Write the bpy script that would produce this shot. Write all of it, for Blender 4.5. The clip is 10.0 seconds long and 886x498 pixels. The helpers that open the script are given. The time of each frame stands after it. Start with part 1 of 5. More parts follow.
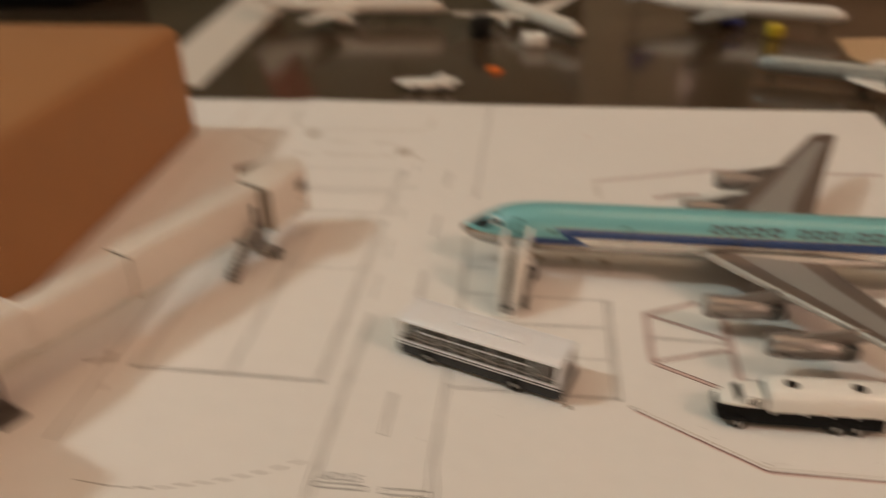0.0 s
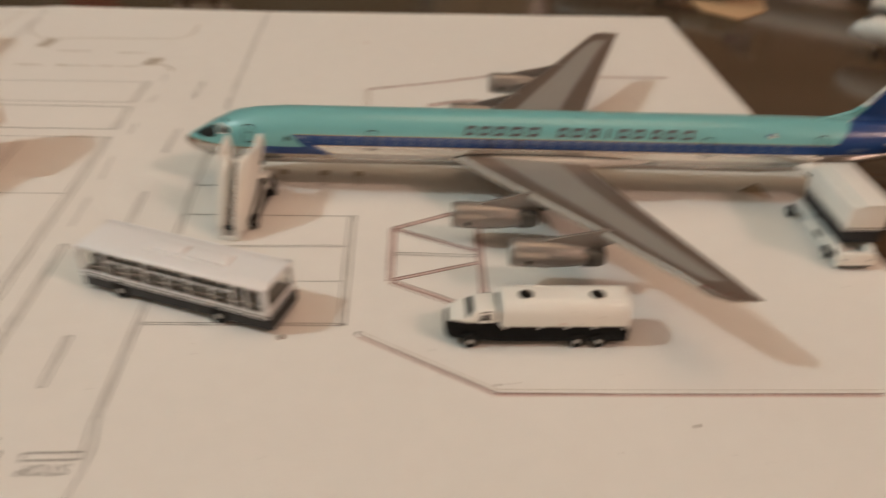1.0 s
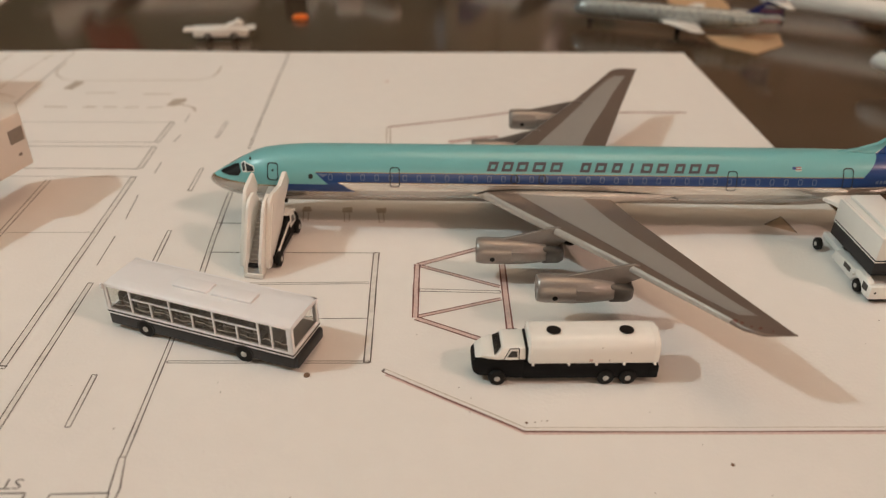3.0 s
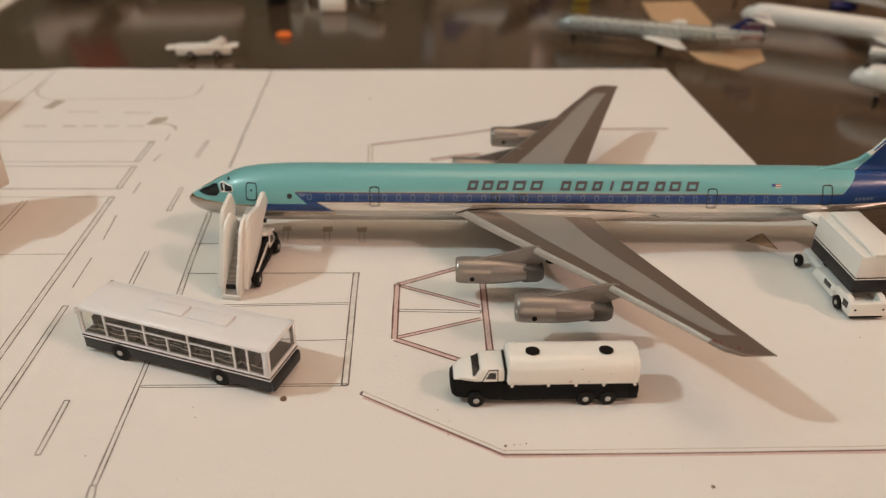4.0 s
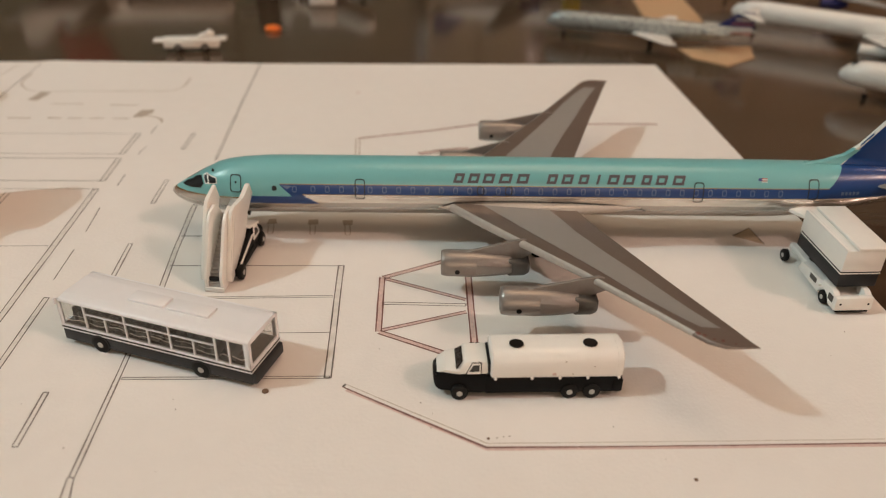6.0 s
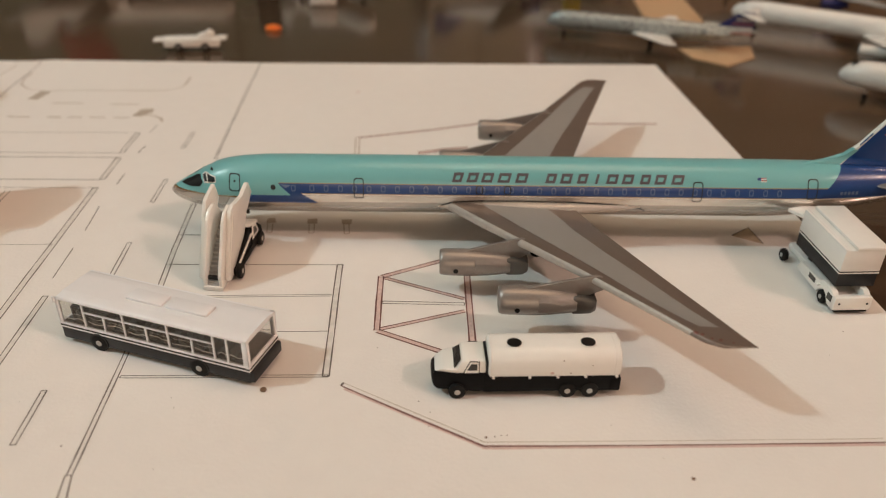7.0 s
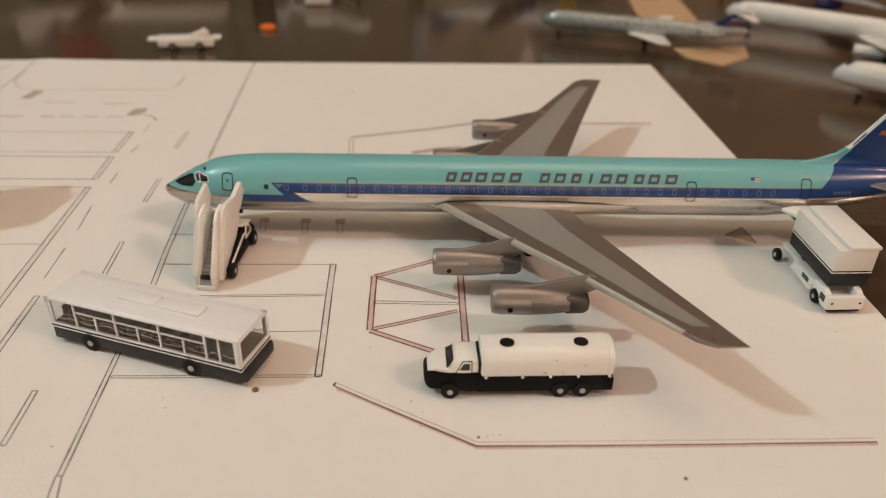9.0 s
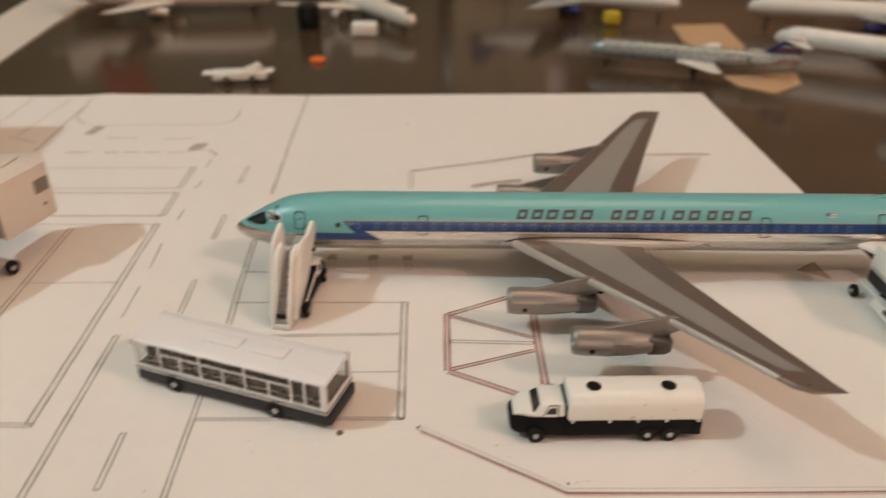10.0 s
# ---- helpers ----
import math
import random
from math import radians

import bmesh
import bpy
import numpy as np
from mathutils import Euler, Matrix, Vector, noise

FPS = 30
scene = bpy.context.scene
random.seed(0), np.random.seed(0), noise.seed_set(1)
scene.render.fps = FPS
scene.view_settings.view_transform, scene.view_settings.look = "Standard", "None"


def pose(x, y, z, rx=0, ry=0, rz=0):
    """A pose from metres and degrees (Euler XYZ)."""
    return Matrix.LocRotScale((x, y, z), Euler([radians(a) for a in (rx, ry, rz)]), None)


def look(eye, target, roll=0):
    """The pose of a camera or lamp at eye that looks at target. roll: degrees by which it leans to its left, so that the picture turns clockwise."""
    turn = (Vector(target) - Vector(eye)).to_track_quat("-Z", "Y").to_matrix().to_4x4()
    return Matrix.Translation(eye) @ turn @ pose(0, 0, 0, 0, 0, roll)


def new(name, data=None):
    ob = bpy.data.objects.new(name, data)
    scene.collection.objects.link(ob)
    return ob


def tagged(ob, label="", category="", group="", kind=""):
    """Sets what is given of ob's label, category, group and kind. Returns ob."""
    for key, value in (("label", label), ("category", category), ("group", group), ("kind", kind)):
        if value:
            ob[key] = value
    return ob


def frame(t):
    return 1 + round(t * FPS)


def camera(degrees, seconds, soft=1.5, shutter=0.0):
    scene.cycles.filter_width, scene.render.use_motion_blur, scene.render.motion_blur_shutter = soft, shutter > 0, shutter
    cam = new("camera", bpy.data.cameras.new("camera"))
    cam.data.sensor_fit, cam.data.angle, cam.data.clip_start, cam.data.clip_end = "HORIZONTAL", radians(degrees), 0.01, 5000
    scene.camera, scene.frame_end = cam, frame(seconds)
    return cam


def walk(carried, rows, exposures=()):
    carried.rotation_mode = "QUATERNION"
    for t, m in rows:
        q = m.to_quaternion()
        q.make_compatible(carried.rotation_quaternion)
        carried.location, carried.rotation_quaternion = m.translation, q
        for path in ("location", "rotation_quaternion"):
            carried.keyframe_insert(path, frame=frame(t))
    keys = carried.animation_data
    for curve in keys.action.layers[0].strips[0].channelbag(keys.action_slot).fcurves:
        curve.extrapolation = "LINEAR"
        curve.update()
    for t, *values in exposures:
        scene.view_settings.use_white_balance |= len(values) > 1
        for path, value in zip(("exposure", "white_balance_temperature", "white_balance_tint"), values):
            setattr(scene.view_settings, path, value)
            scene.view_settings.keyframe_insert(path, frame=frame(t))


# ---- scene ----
cam = camera(60.00, 10.0, 1.05, 0.9)
cam.data.dof.use_dof = True
cam.data.dof.focus_distance = 0.124
cam.data.dof.aperture_fstop = 20.5
PATH = [
    (0, (0.02193, -0.15028, 0.09280), (-0.00784, 0.01931, -0.00895), -1.22),
    (0.1, (0.02254, -0.14796, 0.09158), (-0.00026, 0.02038, -0.01397), 0.23),
    (0.2, (0.02532, -0.14778, 0.09563), (0.00211, 0.01928, -0.01185), -0.50),
    (0.3, (0.02771, -0.14829, 0.09609), (0.00373, 0.02026, -0.00887), -0.97),
    (0.4, (0.03044, -0.14567, 0.09468), (0.00895, 0.02149, -0.01301), -0.68),
    (0.5, (0.03394, -0.14115, 0.09042), (0.02411, 0.02722, -0.01706), 0.70),
    (0.6, (0.03589, -0.13903, 0.09038), (0.03198, 0.02866, -0.01855), 1.17),
    (0.7, (0.04273, -0.13804, 0.08817), (0.03796, 0.02896, -0.02178), 0.87),
    (0.8, (0.04972, -0.13589, 0.08496), (0.05060, 0.03099, -0.02526), 2.65),
    (0.9, (0.04689, -0.13276, 0.07833), (0.05822, 0.03424, -0.03112), 4.53),
    (1, (0.04693, -0.13289, 0.07694), (0.05075, 0.03122, -0.03731), 2.34),
    (1.2, (0.04467, -0.13601, 0.07967), (0.04313, 0.02870, -0.03377), 1.22),
    (1.4, (0.04603, -0.13309, 0.07590), (0.04855, 0.03288, -0.03566), 2.02),
    (1.5, (0.04557, -0.13078, 0.07489), (0.05365, 0.03523, -0.03636), 2.80),
    (2, (0.04581, -0.13254, 0.07649), (0.04732, 0.03666, -0.03013), 1.51),
    (2.5, (0.04494, -0.13264, 0.07640), (0.04440, 0.03605, -0.03103), 1.17),
    (4, (0.04719, -0.13119, 0.07703), (0.04932, 0.04004, -0.02628), 1.14),
    (4.5, (0.04793, -0.13040, 0.07608), (0.05241, 0.04061, -0.02754), 1.67),
    (5, (0.04838, -0.13093, 0.07590), (0.05214, 0.03990, -0.02808), 1.62),
    (5.5, (0.04844, -0.13095, 0.07590), (0.05258, 0.03995, -0.02791), 1.68),
    (7, (0.04894, -0.13115, 0.07570), (0.05268, 0.03988, -0.02792), 1.72),
    (7.5, (0.04933, -0.13068, 0.07575), (0.05394, 0.04022, -0.02804), 1.95),
    (8, (0.04967, -0.13083, 0.07558), (0.05363, 0.04016, -0.02807), 1.76),
    (8.5, (0.04983, -0.13077, 0.07546), (0.05408, 0.04027, -0.02813), 1.82),
    (9, (0.04950, -0.13099, 0.07558), (0.05416, 0.04001, -0.02805), 1.88),
    (9.5, (0.04868, -0.13121, 0.07544), (0.05349, 0.03990, -0.02798), 1.86),
    (9.6, (0.04358, -0.12939, 0.07697), (0.04629, 0.04135, -0.02714), 1.68),
    (9.8, (0.04025, -0.13011, 0.07803), (0.03519, 0.04241, -0.02301), 0.54),
    (10, (0.04087, -0.12923, 0.07813), (0.03908, 0.04439, -0.02113), 0.58),
]
walk(cam, [(t, look(eye, target, roll)) for t, eye, target, roll in PATH],
     exposures=[(0, -0.68, 7150, 9), (0.5, -0.77, 6900, 8.5), (1, -0.5, 6700, 7.5), (1.5, -0.52, 6700, 8), (2, -0.45, 6650, 8), (2.5, -0.4, 6600, 7.5), (4, -0.32, 6550, 7.5), (10, -0.32, 6550, 7.5)])

# ---- world and lamps ----
world = bpy.data.worlds.new("room_fill")
scene.world = world
world.use_nodes = True
wbg = world.node_tree.nodes["Background"]
wbg.inputs[0].default_value = (1.0, 0.80, 0.62, 1)
wbg.inputs[1].default_value = 0.3


def lamp(name, at, power, colour, radius):
    data = bpy.data.lights.new(name, "POINT")
    data.energy, data.color, data.shadow_soft_size = power, colour, radius
    ob = new(name, data)
    ob.location = at
    return ob


lamp("bulb_left", (-1.05, -0.21, 1.16), 37.0, (0.82, 0.98, 1.0), 0.034)
lamp("bulb_right", (1.716, -0.764, 1.544), 57.5, (1.0, 0.69, 0.58), 0.07)


def area(name, m, size, power, colour):
    data = bpy.data.lights.new(name, "AREA")
    data.shape, data.size, data.energy, data.color = "DISK", size, power, colour
    new(name, data).matrix_basis = m


area("ceiling_light", pose(0.3, 0.22, 1.62), 0.9, 6.0, (1.0, 0.67, 0.43))
# unseen soft fill, added to brighten south faces and the paper under the fuselage
area("room_fill", look((0.2, -1.75, 0.5), (0.05, 0.0, 0.0)), 1.0, 4.8, (1.0, 0.72, 0.50))

# ---- materials ----


def mat(name, colour, rough=0.5, metal=0.0, coat=0.0, vary=0.08, scale=900.0, bump=0.0, bump_scale=3000.0, stain=0.0, spec=0.5):
    m = bpy.data.materials.new(name)
    m.use_nodes = True
    nt = m.node_tree
    b = nt.nodes["Principled BSDF"]
    b.inputs["Roughness"].default_value = rough
    b.inputs["Metallic"].default_value = metal
    b.inputs["Coat Weight"].default_value = coat
    b.inputs["Coat Roughness"].default_value = 0.12
    b.inputs["Specular IOR Level"].default_value = spec
    tc = nt.nodes.new("ShaderNodeTexCoord")
    nz = nt.nodes.new("ShaderNodeTexNoise")
    nz.inputs["Scale"].default_value = scale
    nz.inputs["Detail"].default_value = 6
    nt.links.new(tc.outputs["Object"], nz.inputs["Vector"])
    ramp = nt.nodes.new("ShaderNodeMapRange")
    ramp.inputs["To Min"].default_value = 1 - vary
    ramp.inputs["To Max"].default_value = 1 + vary
    nt.links.new(nz.outputs["Fac"], ramp.inputs["Value"])
    last = ramp.outputs["Result"]
    if stain:
        n2 = nt.nodes.new("ShaderNodeTexNoise")
        n2.inputs["Scale"].default_value = scale / 12
        n2.inputs["Detail"].default_value = 3
        nt.links.new(tc.outputs["Object"], n2.inputs["Vector"])
        r2 = nt.nodes.new("ShaderNodeMapRange")
        r2.inputs["To Min"].default_value = 1 - stain
        r2.inputs["To Max"].default_value = 1 + stain
        nt.links.new(n2.outputs["Fac"], r2.inputs["Value"])
        mu = nt.nodes.new("ShaderNodeMath")
        mu.operation = "MULTIPLY"
        nt.links.new(last, mu.inputs[0])
        nt.links.new(r2.outputs["Result"], mu.inputs[1])
        last = mu.outputs[0]
    vm = nt.nodes.new("ShaderNodeVectorMath")
    vm.operation = "SCALE"
    vm.inputs[0].default_value = colour
    nt.links.new(last, vm.inputs["Scale"])
    nt.links.new(vm.outputs[0], b.inputs["Base Color"])
    rr = nt.nodes.new("ShaderNodeMapRange")
    rr.inputs["To Min"].default_value = max(0.02, rough * 0.8)
    rr.inputs["To Max"].default_value = min(1.0, rough * 1.2)
    nt.links.new(nz.outputs["Fac"], rr.inputs["Value"])
    nt.links.new(rr.outputs["Result"], b.inputs["Roughness"])
    if bump:
        n3 = nt.nodes.new("ShaderNodeTexNoise")
        n3.inputs["Scale"].default_value = bump_scale
        n3.inputs["Detail"].default_value = 5
        nt.links.new(tc.outputs["Object"], n3.inputs["Vector"])
        bp = nt.nodes.new("ShaderNodeBump")
        bp.inputs["Strength"].default_value = bump
        bp.inputs["Distance"].default_value = 0.0002
        nt.links.new(n3.outputs["Fac"], bp.inputs["Height"])
        nt.links.new(bp.outputs["Normal"], b.inputs["Normal"])
    return m


class Maths:
    """Short-hand for chains of math nodes in one material."""

    def __init__(self, m):
        self.nt = m.node_tree

    def op(self, kind, a, b=0.0):
        n = self.nt.nodes.new("ShaderNodeMath")
        n.operation = kind
        for i, v in enumerate((a, b)):
            if isinstance(v, (int, float)):
                n.inputs[i].default_value = v
            else:
                self.nt.links.new(v, n.inputs[i])
        return n.outputs[0]

    def mix(self, f, a, b):
        n = self.nt.nodes.new("ShaderNodeMix")
        n.data_type = "RGBA"
        for key, v in ((0, f), (6, a), (7, b)):
            if isinstance(v, tuple):
                n.inputs[key].default_value = (*v, 1)
            elif isinstance(v, (int, float)):
                n.inputs[key].default_value = v
            else:
                self.nt.links.new(v, n.inputs[key])
        return n.outputs[2]

    def local(self):
        tc = self.nt.nodes.new("ShaderNodeTexCoord")
        s = self.nt.nodes.new("ShaderNodeSeparateXYZ")
        k = self.nt.nodes.new("ShaderNodeVectorMath")
        k.operation = "SCALE"
        k.inputs["Scale"].default_value = 1000.0
        self.nt.links.new(tc.outputs["Object"], k.inputs[0])
        self.nt.links.new(k.outputs[0], s.inputs[0])
        return s.outputs[0], s.outputs[1], s.outputs[2], tc.outputs["Object"]


PAPER = mat("drawing_paper", (0.80, 0.768, 0.735), 0.75, vary=0.03, scale=260, stain=0.03, bump=0.25, bump_scale=1600, spec=0.25)
PENCIL = mat("pencil_line", (0.15, 0.128, 0.115), 0.6, vary=0.6, scale=1500)
RED_LINE = mat("red_brown_pencil", (0.19, 0.085, 0.075), 0.65, vary=0.6, scale=1500)
RED_PENCIL = mat("red_pencil", (0.65, 0.49, 0.45), 0.7, vary=0.35, scale=1500)
SMUDGE = mat("pencil_smudge", (0.35, 0.30, 0.27), 0.7, vary=0.3, scale=1500)
WHITE = mat("white_enamel", (0.86, 0.84, 0.80), 0.24, vary=0.03, scale=500, stain=0.03)
DARK = mat("charcoal_plastic", (0.003, 0.003, 0.0035), 0.55, vary=0.2, scale=700, spec=0.15)
SKIRT = mat("grey_black_skirt", (0.015, 0.016, 0.019), 0.5, vary=0.2, scale=700)
BLACK = mat("black_plastic", (0.006, 0.006, 0.0065), 0.35, vary=0.2, scale=700, spec=0.35)
TYRE = mat("tyre_rubber", (0.006, 0.006, 0.006), 0.6, vary=0.2, scale=1500, spec=0.25)
HUB = mat("grey_hub", (0.45, 0.44, 0.42), 0.4, vary=0.1)
SILVER = mat("silver_paint", (0.335, 0.30, 0.28), 0.33, metal=0.5, vary=0.08, scale=1600, bump=0.05, bump_scale=6000)
BAND = mat("brown_silver_wing_paint", (0.235, 0.185, 0.16), 0.33, metal=0.5, vary=0.08, scale=1400, stain=0.06, bump=0.05, bump_scale=6000)
GREYPANEL = mat("grey_wing_panel", (0.345, 0.33, 0.312), 0.42, metal=0.25, vary=0.06, scale=900, stain=0.05)
DARKMETAL = mat("dark_exhaust_metal", (0.17, 0.155, 0.145), 0.4, metal=0.7, vary=0.1)
INK = mat("black_ink", (0.015, 0.02, 0.025), 0.4, vary=0.1)
LETTER = mat("brown_grey_ink", (0.09, 0.08, 0.095), 0.45, vary=0.15, scale=2500)
WINDOWINK = mat("window_outline", (0.13, 0.19, 0.33), 0.4, vary=0.1)
SMOKED = mat("smoked_window", (0.02, 0.018, 0.017), 0.08, vary=0.2, scale=300, coat=0.5)
STEP = mat("grey_steps", (0.42, 0.41, 0.40), 0.5, vary=0.2, scale=1500)
CREAM = mat("cream_plastic", (0.70, 0.63, 0.56), 0.5, vary=0.04, scale=400, stain=0.04)
FLAG_RED = mat("flag_red", (0.5, 0.05, 0.05), 0.5)
FLAG_BLUE = mat("flag_blue", (0.02, 0.05, 0.22), 0.5)
ORANGE = mat("orange_plastic", (0.80, 0.17, 0.02), 0.35, vary=0.1)
YELLOW = mat("yellow_plastic", (0.55, 0.42, 0.03), 0.4)
NAVY = mat("navy_paint", (0.015, 0.02, 0.12), 0.35)
JETGREY = mat("pale_blue_grey_paint", (0.36, 0.39, 0.39), 0.28, metal=0.4, vary=0.05)
KRAFT = mat("kraft_card", (0.50, 0.33, 0.19), 0.8, vary=0.06, scale=300, stain=0.08)
CARD = mat("brown_cardboard", (0.385, 0.18, 0.072), 0.7, vary=0.1, scale=220, stain=0.08, bump=0.2, bump_scale=1200)
PALEWOOD = mat("pale_wood_veneer", (0.50, 0.40, 0.27), 0.5, vary=0.15, scale=14, stain=0.08)
WARMUNIT = mat("warm_brown_veneer", (0.40, 0.27, 0.17), 0.45, vary=0.2, scale=6, stain=0.1)
WALLUNIT = mat("olive_brown_veneer", (0.20, 0.18, 0.115), 0.45, vary=0.2, scale=6, stain=0.1)
MAROON = mat("maroon_varnish", (0.45, 0.055, 0.05), 0.4, vary=0.1)
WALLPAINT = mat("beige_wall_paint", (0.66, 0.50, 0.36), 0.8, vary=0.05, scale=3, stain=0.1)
# darker than the north wall so these walls bounce less light
WALLSHADE = mat("low_bounce_wall", (0.28, 0.235, 0.18), 0.8, vary=0.05, scale=3, stain=0.1)
CEILPAINT = mat("ceiling_paint", (0.70, 0.64, 0.56), 0.9, vary=0.03, scale=3)
FLOORWOOD = mat("dark_floor_boards", (0.14, 0.08, 0.045), 0.5, vary=0.2, scale=8)


def wood():
    m = mat("polished_dark_wood", (0.075, 0.047, 0.028), 0.13, vary=0.1, scale=60, stain=0.0, coat=0.0)
    nt = m.node_tree
    b = nt.nodes["Principled BSDF"]
    k = Maths(m)
    tc = nt.nodes.new("ShaderNodeTexCoord")
    mp = nt.nodes.new("ShaderNodeMapping")
    mp.inputs["Scale"].default_value = (4, 60, 4)
    mp.inputs["Rotation"].default_value = (0, 0, 0.1)
    nt.links.new(tc.outputs["Object"], mp.inputs["Vector"])
    n = nt.nodes.new("ShaderNodeTexNoise")
    n.inputs["Scale"].default_value = 3.0
    n.inputs["Detail"].default_value = 8
    n.inputs["Distortion"].default_value = 0.6
    nt.links.new(mp.outputs[0], n.inputs["Vector"])
    n2 = nt.nodes.new("ShaderNodeTexNoise")
    n2.inputs["Scale"].default_value = 14.0
    n2.inputs["Detail"].default_value = 3
    nt.links.new(tc.outputs["Object"], n2.inputs["Vector"])
    f = k.op("ADD", k.op("MULTIPLY", n.outputs["Fac"], 0.6), k.op("MULTIPLY", n2.outputs["Fac"], 0.6))
    col = k.mix(f, (0.044, 0.031, 0.02), (0.1, 0.065, 0.04))
    b.inputs["Specular IOR Level"].default_value = 0.5
    nt.links.new(col, b.inputs["Base Color"])
    return m


WOOD = wood()
CHIP = mat("chipped_brown_red", (0.20, 0.09, 0.07), 0.5, vary=0.4, scale=2500)
MUTED_RED = mat("muted_red_band", (0.34, 0.12, 0.11), 0.4, vary=0.1)
BUSWHITE = mat("cool_white_gloss_plastic", (0.82, 0.82, 0.84), 0.38, vary=0.02, scale=700, stain=0.01, coat=0.1)
TAN = mat("tan_pencil_shading", (0.50, 0.40, 0.29), 0.7, vary=0.25, scale=900)
TICK = mat("faint_brown_smudge", (0.46, 0.39, 0.325), 0.7, vary=0.3, scale=1500)
PALE = mat("pale_pencil_shading", (0.735, 0.70, 0.66), 0.7, vary=0.25, scale=700)
EDGE = mat("pale_edge_silver", (0.56, 0.51, 0.47), 0.33, metal=0.4, vary=0.12, scale=1500)
JETWHITE = mat("glossy_white_paint", (0.78, 0.76, 0.73), 0.22, vary=0.05, scale=300, stain=0.06, coat=0.5)
BROWN = mat("brown_crumb", (0.17, 0.10, 0.06), 0.8, vary=0.3, scale=2500)
BELLOWS = mat("brown_grey_bellows", (0.24, 0.20, 0.165), 0.7, vary=0.15, scale=900)
SEATS = mat("grey_seat_moulding", (0.72, 0.70, 0.66), 0.35, vary=0.2, scale=900)
CABIN = mat("grey_cabin_moulding", (0.17, 0.16, 0.15), 0.4, vary=0.2, scale=700)


def clear_pane():
    """Thin smoky window plastic: see-through, with a reflection that grows at grazing angles."""
    m = bpy.data.materials.new("smoky_clear_plastic")
    m.use_nodes = True
    nt = m.node_tree
    nt.nodes.remove(nt.nodes["Principled BSDF"])
    clear = nt.nodes.new("ShaderNodeBsdfTransparent")
    clear.inputs["Color"].default_value = (0.93, 0.92, 0.90, 1)
    gloss = nt.nodes.new("ShaderNodeBsdfGlossy")
    gloss.inputs["Roughness"].default_value = 0.07
    gloss.inputs["Color"].default_value = (1, 1, 1, 1)
    fr = nt.nodes.new("ShaderNodeFresnel")
    fr.inputs["IOR"].default_value = 1.5
    mix = nt.nodes.new("ShaderNodeMixShader")
    nt.links.new(fr.outputs[0], mix.inputs[0])
    nt.links.new(clear.outputs[0], mix.inputs[1])
    nt.links.new(gloss.outputs[0], mix.inputs[2])
    nt.links.new(mix.outputs[0], nt.nodes["Material Output"].inputs["Surface"])
    return m


PANE = clear_pane()


